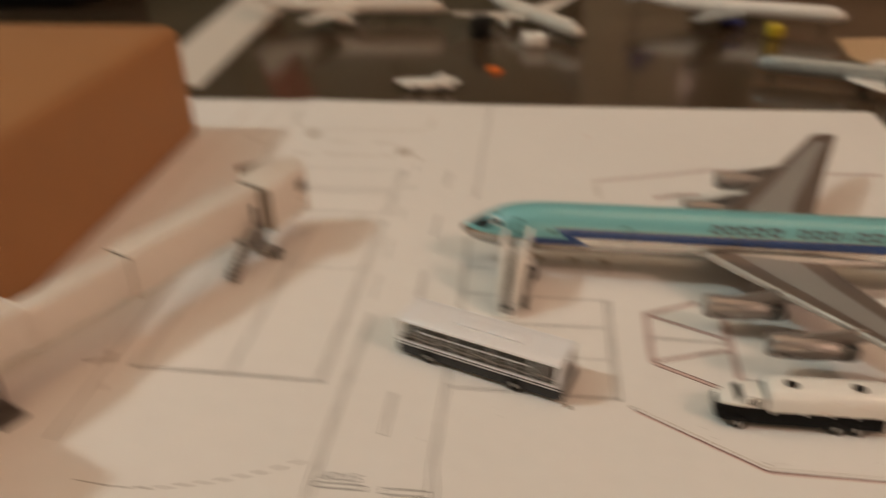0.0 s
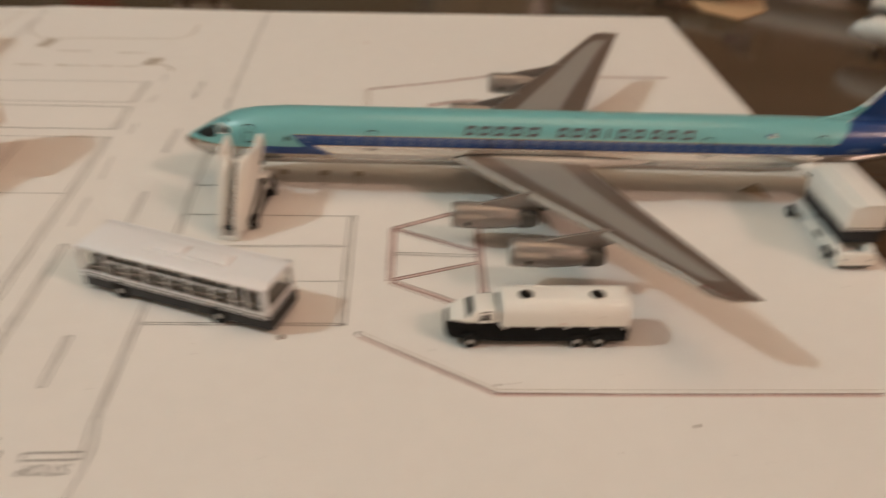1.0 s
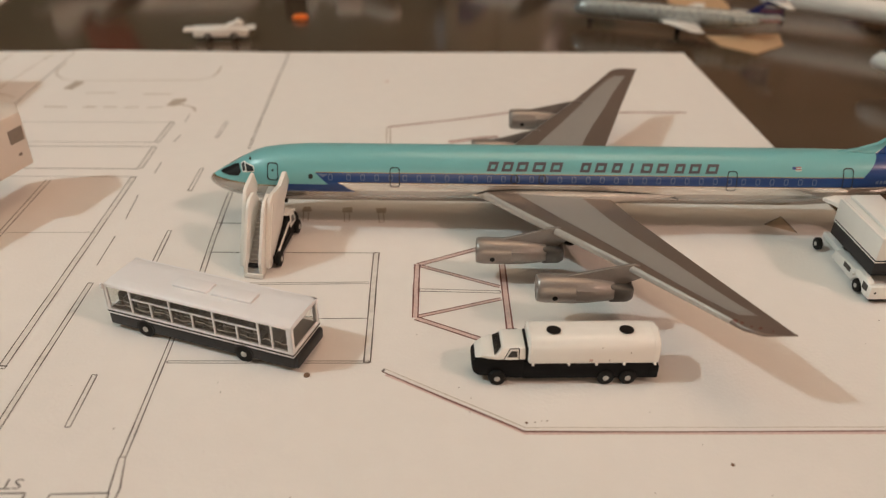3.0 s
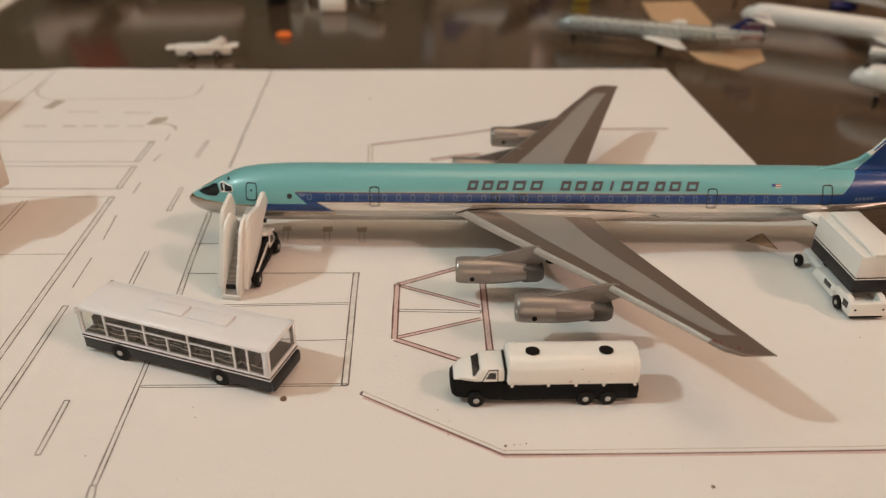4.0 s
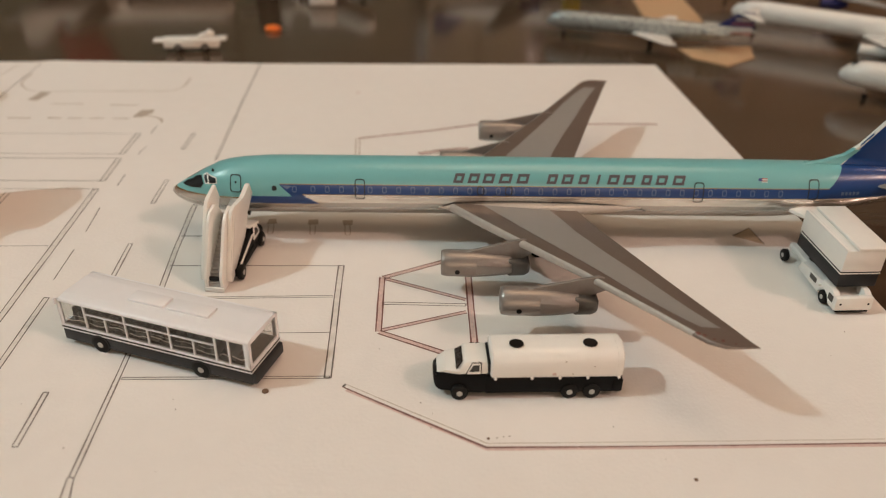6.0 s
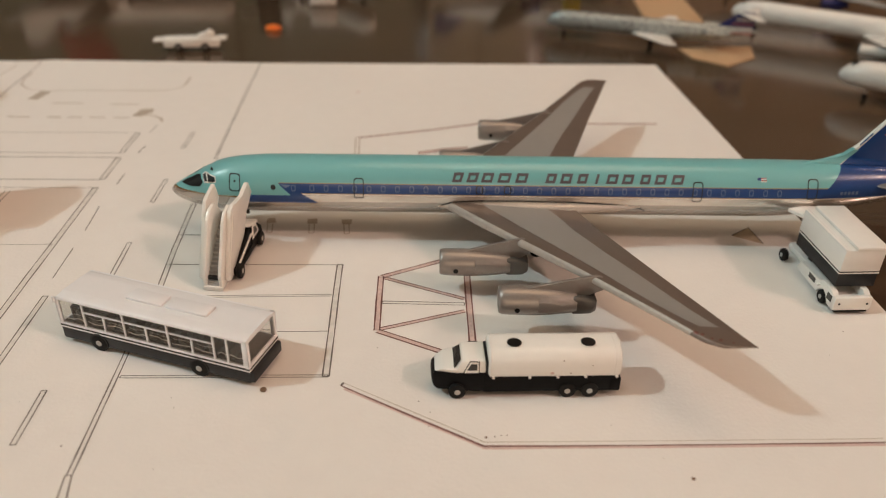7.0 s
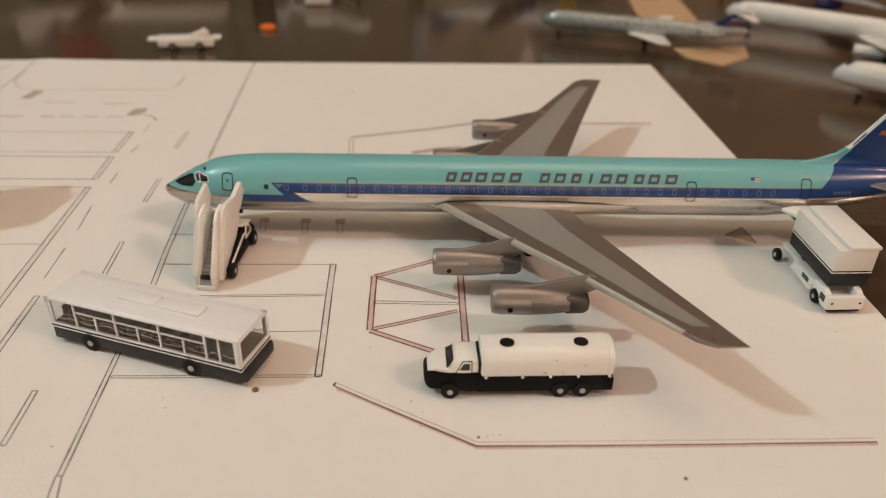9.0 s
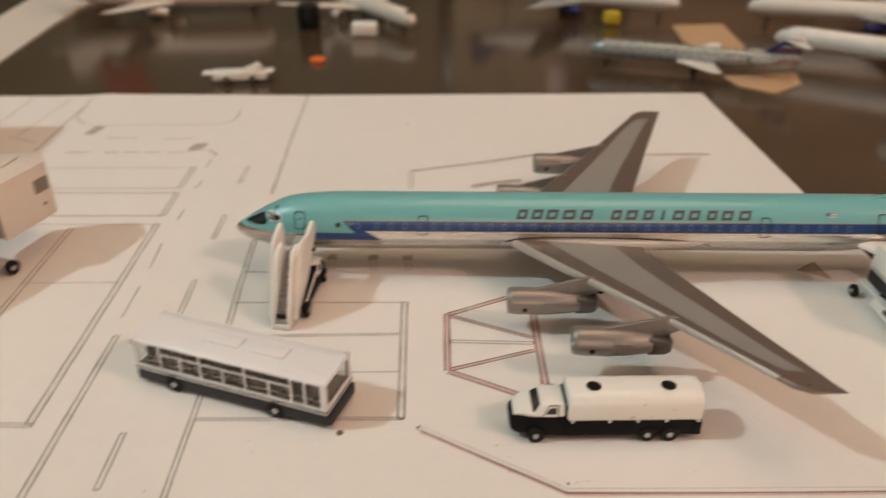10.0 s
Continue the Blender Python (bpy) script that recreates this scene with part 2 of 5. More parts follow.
def livery():
    """Painted fuselage: teal crown, blue cheat line with a lightning step, pale metal band, darker bare metal belly,
    blue tail. Local mm.
    """
    m = bpy.data.materials.new("airliner_livery")
    m.use_nodes = True
    b = m.node_tree.nodes["Principled BSDF"]
    k = Maths(m)
    x, y, z, v = k.local()
    TEAL, BLUE, PALE_METAL, METAL, GOLD = (0.185, 0.475, 0.495), (0.008, 0.055, 0.22), (0.80, 0.76, 0.71), (0.50, 0.47, 0.44), (0.33, 0.24, 0.12)
    gt = lambda a, c: k.op("GREATER_THAN", a, c)
    lt = lambda a, c: k.op("LESS_THAN", a, c)
    both = lambda a, c: k.op("MULTIPLY", a, c)
    either = lambda a, c: k.op("MAXIMUM", a, c)
    T0, S0, L1, L0 = 12.75, 11.0, 10.5, 8.9
    # metal is darker below 9.2 mm, paler above
    col = k.mix(gt(z, 9.2), METAL, PALE_METAL)
    # crown
    crown_edge = k.op("ADD", 10.15, k.op("MULTIPLY", gt(x, 14.5), 0.35))
    front = lt(x, k.op("SUBTRACT", 21.2 + T0, z))
    teal = either(gt(z, T0), both(front, gt(z, crown_edge)))
    nose_gold = both(lt(x, 14.5), both(gt(z, 9.9), lt(z, 10.15)))
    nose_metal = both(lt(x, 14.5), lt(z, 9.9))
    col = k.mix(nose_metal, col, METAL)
    gold = both(gt(x, 20.5), both(gt(z, S0 - 0.14), lt(z, T0 + 0.14)))
    col = k.mix(gold, col, GOLD)
    col = k.mix(teal, col, TEAL)
    col = k.mix(nose_gold, col, GOLD)
    gold2 = both(gt(x, 21.3), both(gt(z, T0), lt(z, T0 + 0.14)))
    col = k.mix(gold2, col, GOLD)
    slant = k.op("SUBTRACT", 28.4 + 1.5 * L0, k.op("MULTIPLY", z, 1.5))
    upper = both(both(gt(z, S0), lt(z, T0)), gt(x, k.op("SUBTRACT", 21.2 + T0, z)))
    mid = both(both(gt(z, L1 - 0.02), lt(z, S0 + 0.01)), both(gt(x, k.op("SUBTRACT", 21.2 + T0, z)), lt(x, slant)))
    low = both(both(gt(z, L0), lt(z, L1)), both(gt(x, 14.5), lt(x, slant)))
    blue = either(upper, either(mid, low))
    tail = both(gt(x, k.op("ADD", 122.6 - 12.4 * 0.95, k.op("MULTIPLY", z, 0.95))), gt(z, 10.9))
    blue = either(blue, tail)
    col = k.mix(blue, col, BLUE)
    m.node_tree.links.new(col, b.inputs["Base Color"])
    bare = k.op("MULTIPLY", lt(z, 10.7), k.op("SUBTRACT", 1.0, either(blue, teal)))
    m.node_tree.links.new(k.op("MULTIPLY", bare, 0.7), b.inputs["Metallic"])
    n = m.node_tree.nodes.new("ShaderNodeTexNoise")
    n.inputs["Scale"].default_value = 350
    n.inputs["Detail"].default_value = 6
    m.node_tree.links.new(v, n.inputs["Vector"])
    m.node_tree.links.new(k.op("SUBTRACT", k.op("ADD", 0.27, k.op("MULTIPLY", n.outputs["Fac"], 0.05)), k.op("MULTIPLY", bare, 0.12)), b.inputs["Roughness"])
    m.node_tree.links.new(k.op("ADD", 0.4, k.op("MULTIPLY", tail, 0.6)), b.inputs["Coat Weight"])
    b.inputs["Coat Roughness"].default_value = 0.035
    return m


LIVERY = livery()


def fin_paint():
    m = bpy.data.materials.new("tail_fin_paint")
    m.use_nodes = True
    b = m.node_tree.nodes["Principled BSDF"]
    k = Maths(m)
    x, y, z, v = k.local()
    both = lambda a, c: k.op("MULTIPLY", a, c)
    u = k.op("SUBTRACT", x, k.op("MULTIPLY", z, 0.75))  # distance behind the leading edge
    edge = k.op("LESS_THAN", u, 127.4 - 17.5 * 0.75)
    low = both(k.op("LESS_THAN", x, k.op("ADD", 122.6 - 12.4 * 0.95, k.op("MULTIPLY", z, 0.95))), k.op("LESS_THAN", z, 19.0))
    band1 = both(k.op("GREATER_THAN", z, 21.9), k.op("LESS_THAN", z, 22.8))
    band2 = both(k.op("GREATER_THAN", z, 25.2), k.op("LESS_THAN", z, 26.2))
    bands = both(k.op("MAXIMUM", band1, band2), k.op("GREATER_THAN", u, 128.2 - 17.5 * 0.75 + 1.2))
    col = k.mix(bands, (0.008, 0.055, 0.22), (0.42, 0.13, 0.05))
    col = k.mix(edge, col, (0.85, 0.84, 0.80))
    col = k.mix(low, col, (0.185, 0.475, 0.495))
    m.node_tree.links.new(col, b.inputs["Base Color"])
    b.inputs["Roughness"].default_value = 0.25
    b.inputs["Coat Weight"].default_value = 0.6
    b.inputs["Coat Roughness"].default_value = 0.035
    return m


FIN = fin_paint()

# ---- mesh helpers (all lengths in millimetres) ----
MM = 0.001


def thing(name, at=(0, 0, 0), turn=0.0, label="", category="", group="", kind=""):
    ob = new(name)
    ob.empty_display_size = 0.005
    ob.matrix_basis = pose(at[0] * MM, at[1] * MM, at[2] * MM, 0, 0, turn)
    return tagged(ob, label, category, group, kind)


def finish(name, bm, material, smooth=35):
    if len(bm.faces) > 1:
        bmesh.ops.recalc_face_normals(bm, faces=bm.faces)
    bmesh.ops.scale(bm, vec=(MM, MM, MM), verts=bm.verts)
    me = bpy.data.meshes.new(name)
    bm.to_mesh(me)
    bm.free()
    me.materials.append(material)
    if smooth:
        me.shade_smooth()
        me.set_sharp_from_angle(angle=radians(smooth))
    return me


def part(name, bm, material, parent, label="", smooth=35):
    ob = new(name, finish(name, bm, material, smooth))
    ob.parent = parent
    return tagged(ob, label)


def box(x0, y0, z0, x1, y1, z1, bevel=0.0, bm=None, seg=2):
    bm = bm or bmesh.new()
    r = bmesh.ops.create_cube(bm, size=1)
    for v in r["verts"]:
        v.co = Vector((x0 + (v.co.x + 0.5) * (x1 - x0), y0 + (v.co.y + 0.5) * (y1 - y0), z0 + (v.co.z + 0.5) * (z1 - z0)))
    if bevel:
        es = list({e for v in r["verts"] for e in v.link_edges})
        bmesh.ops.bevel(bm, geom=es, offset=bevel, segments=seg, affect="EDGES", profile=0.5)
    return bm


def loft(rings, bm=None, caps=True, closed=True):
    """Skin a row of rings of equal point count."""
    bm = bm or bmesh.new()
    rows = [[bm.verts.new(p) for p in ring] for ring in rings]
    n = len(rows[0])
    for a, b in zip(rows, rows[1:]):
        for i in range(n if closed else n - 1):
            bm.faces.new((a[i], a[(i + 1) % n], b[(i + 1) % n], b[i]))
    if caps and closed:
        bm.faces.new(rows[0])
        bm.faces.new(rows[-1])
    return bm


def sheet(*corners):
    bm = bmesh.new()
    bm.faces.new([bm.verts.new(p) for p in corners])
    return bm


def prism(poly, axis, a, b, bevel=0.0, bm=None):
    """A polygon of 2D points pushed from a to b along axis 'x', 'y' or 'z'."""
    bm = bm or bmesh.new()
    put3 = {"x": lambda u, v, w: (w, u, v), "y": lambda u, v, w: (u, w, v), "z": lambda u, v, w: (u, v, w)}[axis]
    lo = [bm.verts.new(put3(u, v, a)) for u, v in poly]
    hi = [bm.verts.new(put3(u, v, b)) for u, v in poly]
    fs = [bm.faces.new(lo), bm.faces.new(hi)]
    n = len(poly)
    for i in range(n):
        fs.append(bm.faces.new((lo[i], lo[(i + 1) % n], hi[(i + 1) % n], hi[i])))
    if bevel:
        es = list({e for f in fs for e in f.edges})
        bmesh.ops.bevel(bm, geom=es, offset=bevel, segments=2, affect="EDGES", profile=0.5)
    return bm


def ring_x(x, cy, cz, ry, rz, n=24, power=2.0):
    pts = []
    for i in range(n):
        a = 2 * math.pi * i / n
        c, s = math.cos(a), math.sin(a)
        pts.append((x, cy + ry * math.copysign(abs(c) ** (2 / power), c), cz + rz * math.copysign(abs(s) ** (2 / power), s)))
    return pts


def disc(axis, centre, radius, depth, n=20, bevel=0.0, bm=None):
    poly = [(radius * math.cos(2 * math.pi * i / n), radius * math.sin(2 * math.pi * i / n)) for i in range(n)]
    cx, cy, cz = centre
    off = {"x": (cy, cz), "y": (cx, cz), "z": (cx, cy)}[axis]
    mid = {"x": cx, "y": cy, "z": cz}[axis]
    return prism([(u + off[0], v + off[1]) for u, v in poly], axis, mid - depth / 2, mid + depth / 2, bevel, bm)


def strip(points, width, z=0.02, height=0.012, bm=None, wobble=0.06, closed=False):
    """A drawn stroke: a very thin raised ribbon along 2D points."""
    bm = bm or bmesh.new()
    pts = [Vector(p) for p in points]
    fine = []
    pairs = list(zip(pts, pts[1:] + ([pts[0]] if closed else [])))
    if not closed:
        pairs = list(zip(pts, pts[1:]))
    for a, b in pairs:
        n = max(1, int((b - a).length / 4))
        fine += [a.lerp(b, i / n) for i in range(n)]
    fine.append(pairs[-1][1])
    left, right = [], []
    for i, p in enumerate(fine):
        d = (fine[min(i + 1, len(fine) - 1)] - fine[max(i - 1, 0)]).normalized()
        nrm = Vector((-d.y, d.x))
        w = width * (0.6 + 0.16 * math.sin(i * 2.1 + p.x))
        q = p + nrm * wobble * noise.noise(Vector((p.x * 0.15, p.y * 0.15, width * 9)))
        left.append(q + nrm * w)
        right.append(q - nrm * w)
    for i in range(len(fine) - 1):
        top = [bm.verts.new((*v, z + height)) for v in (left[i], left[i + 1], right[i + 1], right[i])]
        bm.faces.new(top)
    return bm


def double(points, gap=0.9, width=0.16, bm=None, ends=True):
    """Two parallel pencil strokes, joined at the ends."""
    bm = bm or bmesh.new()
    pts = [Vector(p) for p in points]
    sides = []
    for s in (-1, 1):
        row = []
        for i, p in enumerate(pts):
            d = (pts[min(i + 1, len(pts) - 1)] - pts[max(i - 1, 0)]).normalized()
            row.append(p + Vector((-d.y, d.x)) * gap / 2 * s)
        strip(row, width, bm=bm)
        sides.append(row)
    if ends:
        strip([sides[0][0], sides[1][0]], width, bm=bm)
        strip([sides[0][-1], sides[1][-1]], width, bm=bm)
    return bm


def lettering(text, height, shear=0.0):
    """The built-in font as a flat mesh, lower left corner at the origin, in millimetres."""
    cu = bpy.data.curves.new("letters", "FONT")
    cu.body, cu.size, cu.shear, cu.resolution_u = text, height * 1.4, shear, 3
    ob = new("letters", cu)
    dg = bpy.context.evaluated_depsgraph_get()
    me = bpy.data.meshes.new_from_object(ob.evaluated_get(dg))
    bm = bmesh.new()
    bm.from_mesh(me)
    bpy.data.objects.remove(ob)
    bpy.data.curves.remove(cu)
    bpy.data.meshes.remove(me)
    return bm


def wheel(parent, x, y, z, r, width, axis="y", side=-1, name="wheel"):
    """A tyre with a hub cap; side tells where the cap shows."""
    w = part(name, disc(axis, (x, y, z), r, width, 18, r * 0.18), TYRE, parent)
    o = {"x": (side * width / 2, 0, 0), "y": (0, side * width / 2, 0)}[axis]
    part("hub", disc(axis, (x + o[0], y + o[1], z + o[2]), r * 0.34, 0.16, 14, 0.04), HUB, w, "grey hub cap")
    return w

# ---- the room, closed around the table ----


def slab(name, x0, y0, z0, x1, y1, z1, material, label, category, bevel=0.0):
    ob = new(name, finish(name, box(x0, y0, z0, x1, y1, z1, bevel), material, 35 if bevel else 0))
    return tagged(ob, label, category, kind="structure")


slab("floor", -2500, -2200, -790, 2500, 2600, -750, FLOORWOOD, "dark wooden floor of the dim room", "floor")
slab("ceiling", -2500, -2200, 1650, 2500, 2600, 1700, CEILPAINT, "plain warm ceiling over the table", "ceiling")
slab("wall_north", -2500, 2500, -750, 2500, 2600, 1650, WALLPAINT, "plain beige wall in dim lamplight", "wall")
# three unseen walls, coloured dark to weaken bounced light on the table
slab("wall_south", -2500, -2200, -750, 2500, -2100, 1650, WALLSHADE, "plain unseen wall, coloured dark to hold back bounced light", "wall")
slab("wall_west", -2500, -2100, -750, -2400, 2500, 1650, WALLSHADE, "plain unseen wall, coloured dark to hold back bounced light", "wall")
slab("wall_east", 2400, -2100, -750, 2500, 2500, 1650, WALLSHADE, "plain unseen wall, coloured dark to hold back bounced light", "wall")


def dining_table():
    t = thing("dining_table", (60, 60, -750), 0, "dark polished wooden table with glossy reflecting top", "table")
    part("tabletop", box(-800, -500, 717, 800, 438, 749.7, 4), WOOD, t, "glossy dark brown tabletop")
    for x in (-740, 740):
        for y in (-440, 400):
            part("leg", box(x - 35, y - 35, 0, x + 35, y + 35, 717, 5), WOOD, t)
    return t


dining_table()

# ---- the drawn airport sheet ----


def drawing_sheet():
    s = thing("drawing_sheet", (0, 0, 0), 0, "large cream paper sheet with a hand-drawn airport apron, lying flat", "drawing")
    poly = [(139.5, -260), (128.4, -36.5), (124.7, 38), (121, 111), (60, 107.4), (-5, 103.6), (-60, 102.2), (-67, 102.3), (-74, 100.4), (-84, 99.6), (-111, 98), (-300, 88), (-300, -260)]
    part("paper", prism(poly, "z", -0.3, 0.0), PAPER, s, smooth=0)

    def drawn(name, bm, material=PENCIL, label=""):
        return part(name, bm, material, s, label, smooth=0)

    def shaded(name, pts, gap=0.9, width=0.16, ends=True):
        drawn(name, double(pts, gap, width, ends=ends))
        drawn(name + "_shade", strip(pts, gap * 0.8, z=0.003), PALE, "faint grey pencil shading")

    # road running away beside the gates
    shaded("road_edge", [(-15.6, -24), (-14.9, -48), (-13.9, -74), (-13.2, -95)])
    shaded("road_edge", [(0.2, 10), (1.4, -8), (2.6, -21)])
    drawn("road_edge", double([(3.0, -38), (4.2, -63)], 0.7))
    drawn("road_edge", strip([(4.5, -63), (5.7, -68), (5.6, -72), (5.0, -77), (4.9, -90)], 0.16))
    drawn("road_edge", strip([(3.7, -63), (4.5, -68.8)], 0.16))
    drawn("long_line", double([(-4.4, 103.2), (-2.7, 66), (-0.9, 32)], 0.45, 0.13))
    for a, b in (((-10.0, 47.4), (-10.0, 37.8)), ((-8.9, 21.1), (-8.6, 10.3)), ((-7.6, -6.0), (-6.9, -17.4)), ((-5.7, -47.4), (-5.2, -57.9))):
        drawn("road_dash", double([a, b], 0.75, 0.15))
    for a, b in (((-19.1, 38.9), (-19.5, 34.6)), ((-18.8, 23.5), (-18.6, 18.2)), ((-18.6, 8.1), (-17.6, -1.8)), ((-17.3, -8.5), (-16.7, -18.5)), ((-20.5, 52), (-20.5, 47))):
        drawn("road_dash", strip([a, b], 0.16))
    # gate bays
    drawn("gate_bay", strip([(-66, 44.6), (-23.0, 46.6)], 0.16))
    drawn("gate_bay", strip([(-64, 32.9), (-23.3, 34.4)], 0.2))
    shaded("gate_bay_end", [(-23.4, 46.4), (-23.3, 34.5)], 1.1, 0.16)
    drawn("gate_bay", strip([(-62, 30.5), (-22.8, 31.9)], 0.16))
    drawn("gate_bay", strip([(-60, 19.0), (-22.4, 20.2)], 0.2))
    shaded("gate_bay_end", [(-23.0, 31.8), (-22.6, 20.3)], 1.1, 0.16)
    drawn("gate_bay", strip([(-58, 15.0), (-21.9, 16.4)], 0.16))
    shaded("gate_bay_end", [(-22.4, 16.2), (-21.4, -10), (-20.0, -45.9)], 1.1, 0.16)
    drawn("gate_bay", strip([(-40.5, 14), (-39.2, -22.3), (-38.2, -45.7)], 0.16))
    drawn("gate_bay", strip([(-39.5, 14), (-38.3, -22.3), (-37.3, -45.7)], 0.16))
    drawn("gate_bay", double([(-56.8, 10), (-56.6, -24), (-56.3, -46.8)], 1.2, 0.18))
    drawn("gate_bay", double([(-57, -46.9), (-38, -46.3), (-19.4, -46.1)], 0.7, 0.16))
    drawn("gate_bay", strip([(-40, -8), (-21.5, -7.2)], 0.14))
    drawn("kerb_line", strip([(-61.3, -67.1), (-63.0, -25.3), (-65.0, 7.1), (-68, 60), (-70, 99)], 0.22))
    drawn("kerb_line", strip([(-66.4, -47.0), (-62.4, -45.4)], 0.6), SMUDGE)
    drawn("kerb_line", strip([(-63.2, -43.2), (-62.0, -46.0)], 0.9), SMUDGE)
    drawn("kerb_line", strip([(-59.6, -52.4), (-59.2, -54.0)], 0.35), SMUDGE)
    curve = [(-51.5, -74.7), (-44.6, -75.1), (-38.1, -74.4), (-29.3, -71.7), (-21.3, -68.2), (-15.9, -64.9)]
    bm = bmesh.new()
    for a, b in zip(curve, curve[1:]):
        va, vb = Vector(a), Vector(b)
        n = max(2, int((vb - va).length / 2.6))
        for i in range(n):
            strip([va.lerp(vb, (i + 0.12) / n), va.lerp(vb, (i + 0.72) / n)], 0.3, bm=bm)
    drawn("dashed_curve", bm, SMUDGE)
    # far turning area
    drawn("turn_curve", strip([(-68.6, 90), (-68.3, 83), (-66.8, 79), (-63.5, 75.6), (-60.3, 74.6), (-42, 76), (-25.5, 77.0), (-22.6, 79.2), (-21.7, 82), (-22.0, 89)], 0.32), TICK)
    drawn("turn_patch", prism([(-60.2, 68), (-57.5, 67.6), (-56.3, 73.8), (-59.3, 74.4)], "z", 0.02, 0.035), TICK)
    drawn("turn_patch", prism([(-28.6, 57.4), (-26.2, 57.2), (-24.2, 60.5), (-24.6, 62.9), (-27.8, 62.2)], "z", 0.02, 0.035), TICK)
    drawn("turn_curve", strip([(-25.5, 58.5), (-22.5, 57.6), (-20.6, 56.0), (-19.9, 54.0)], 0.5), TICK)
    for a, b in ((-59.5, -53.6), (-49.4, -46.0), (-44.4, -40.8), (-39.0, -35.2), (-33.1, -28.7)):
        drawn("turn_dash", strip([(a, 55.6 + 0.04 * (a + 45)), (b, 55.6 + 0.04 * (b + 45))], 0.55), TICK)
    for a, b in ((-52.7, -44.5), (-37.1, -29.7)):
        drawn("turn_dash", strip([(a, 65.4), (b, 65.8)], 0.4), TICK)
    drawn("turn_dash", strip([(-76, 98), (-77.5, 66)], 0.25), TICK)
    drawn("turn_dash", strip([(-80, 66), (-70, 61)], 0.3), TICK)
    drawn("turn_dash", strip([(-88, 97), (-86.5, 40), (-84, 0)], 0.3), TICK)
    # stop lines and words
    drawn("stop_bar", double([(-13.2, -70.0), (-5.6, -69.6)], 1.0, 0.2))
    drawn("stop_bar", double([(-2.5, -69.8), (4.6, -69.4)], 1.2, 0.2))
    for word_at, turn, w in (((-6.6, -66.9), 183, 6.2), ((3.9, -70.75), 183, 6.0)):
        bm = lettering("STOP", 1.7)
        xs = [v.co.x for v in bm.verts]
        k = w / (max(xs) - min(xs))
        m = Matrix.Translation((word_at[0], word_at[1], 0.033)) @ Matrix.Rotation(radians(turn), 4, "Z") @ Matrix.Diagonal((k, 1.0, 1.0, 1.0))
        bmesh.ops.transform(bm, matrix=m, verts=bm.verts)
        drawn("stop_word", bm, PENCIL)
    # stand boxes beside the nose
    drawn("stand_box", strip([(2.0, -13.4), (32.8, -12.5)], 0.16))
    drawn("stand_box", double([(10.0, -23.4), (32.4, -22.2)], 0.5, 0.15, ends=False))
    drawn("stand_box", strip([(24.0, -32.8), (33.0, -32.4)], 0.15))
    drawn("stand_box", double([(4.0, -44.2), (34.3, -43.3)], 0.5, 0.16))
    shaded("stand_box_end", [(32.8, -12.4), (33.4, -28), (34.0, -43.4)], 1.0, 0.18)
    drawn("stand_box", strip([(1.0, -2.8), (7.0, -2.6)], 0.18))
    for x in (17.4, 25.6, 32.5):
        drawn("stand_tick", strip([(x - 0.2, 4.6), (x, 2.6)], 1.5), TICK)
        drawn("stand_tick", double([(x - 0.1, 2.8), (x + 0.4, -1.2)], 1.0, 0.13), TICK)
    # red wing boxes
    def red(name, pts, gap=0.9, fill=True):
        drawn(name, double(pts, gap, 0.21, ends=False), RED_LINE)
        if fill:
            drawn(name + "_fill", strip(pts, gap * 0.9, z=0.005), RED_PENCIL, "red pencil shading")

    red("wing_box", [(51.5, -10.4), (40.6, -16.2)])
    red("wing_box", [(40.5, -16.0), (40.8, -32.0)])
    red("wing_box", [(40.9, -32.1), (53.0, -38.0)])
    red("wing_box", [(55.9, -15.5), (56.2, -34.9)], 1.0)
    red("wing_box_bar", [(41.2, -16.6), (55.2, -22.6)], 0.7)
    drawn("wing_box_bar", double([(41.2, -24.1), (55.2, -24.2)], 0.7))
    red("wing_box_bar", [(41.4, -31.6), (55.2, -26.2)], 0.7)
    drawn("far_wing_box", double([(31.5, 36.0), (30.8, 46.3)], 0.9, 0.2, ends=False), TICK)
    red("far_wing_box", [(30.8, 46.3), (50.3, 52.8), (61.5, 57.3)], 0.7)
    red("far_wing_box", [(61.5, 57.5), (81.7, 58.4), (108.8, 59.9)], 0.7)
    red("far_wing_box", [(46.0, 37.8), (53.0, 40.6), (58, 41.6)], 1.2)
    drawn("tail_mark", strip([(109.5, 1.0), (113.9, 4.4), (114.7, -2.0)], 0.26), PENCIL)
    drawn("tail_mark_fill", prism([(109.5, 0.9), (113.8, 4.3), (114.7, -2.0)], "z", 0.006, 0.02), TAN, "tan pencil filling")
    # red clearance line
    upper = [(36.8, -44.7), (47, -50.6), (57.0, -56.25), (80, -55.6), (112.1, -54.55)]
    lower = [(36.5, -45.4), (46.8, -51.35), (56.8, -57.0), (80, -56.4), (112.1, -55.3)]
    drawn("clearance_line", strip(upper, 0.1), TICK)
    drawn("clearance_line", strip(lower, 0.24), RED_LINE)
    drawn("clearance_line", strip([upper[0], lower[0]], 0.3), PENCIL)
    drawn("clearance_tint", strip([(37, -46.0), (56.9, -57.35), (112, -55.7)], 0.5, z=0.004), RED_PENCIL, "faint red pencil shading")
    # crumbs and stray marks
    drawn("crumb", disc("z", (25.4, -46.6, 0.12), 0.5, 0.24, 9, 0.08), BROWN, "brown crumb")
    rng = random.Random(11)
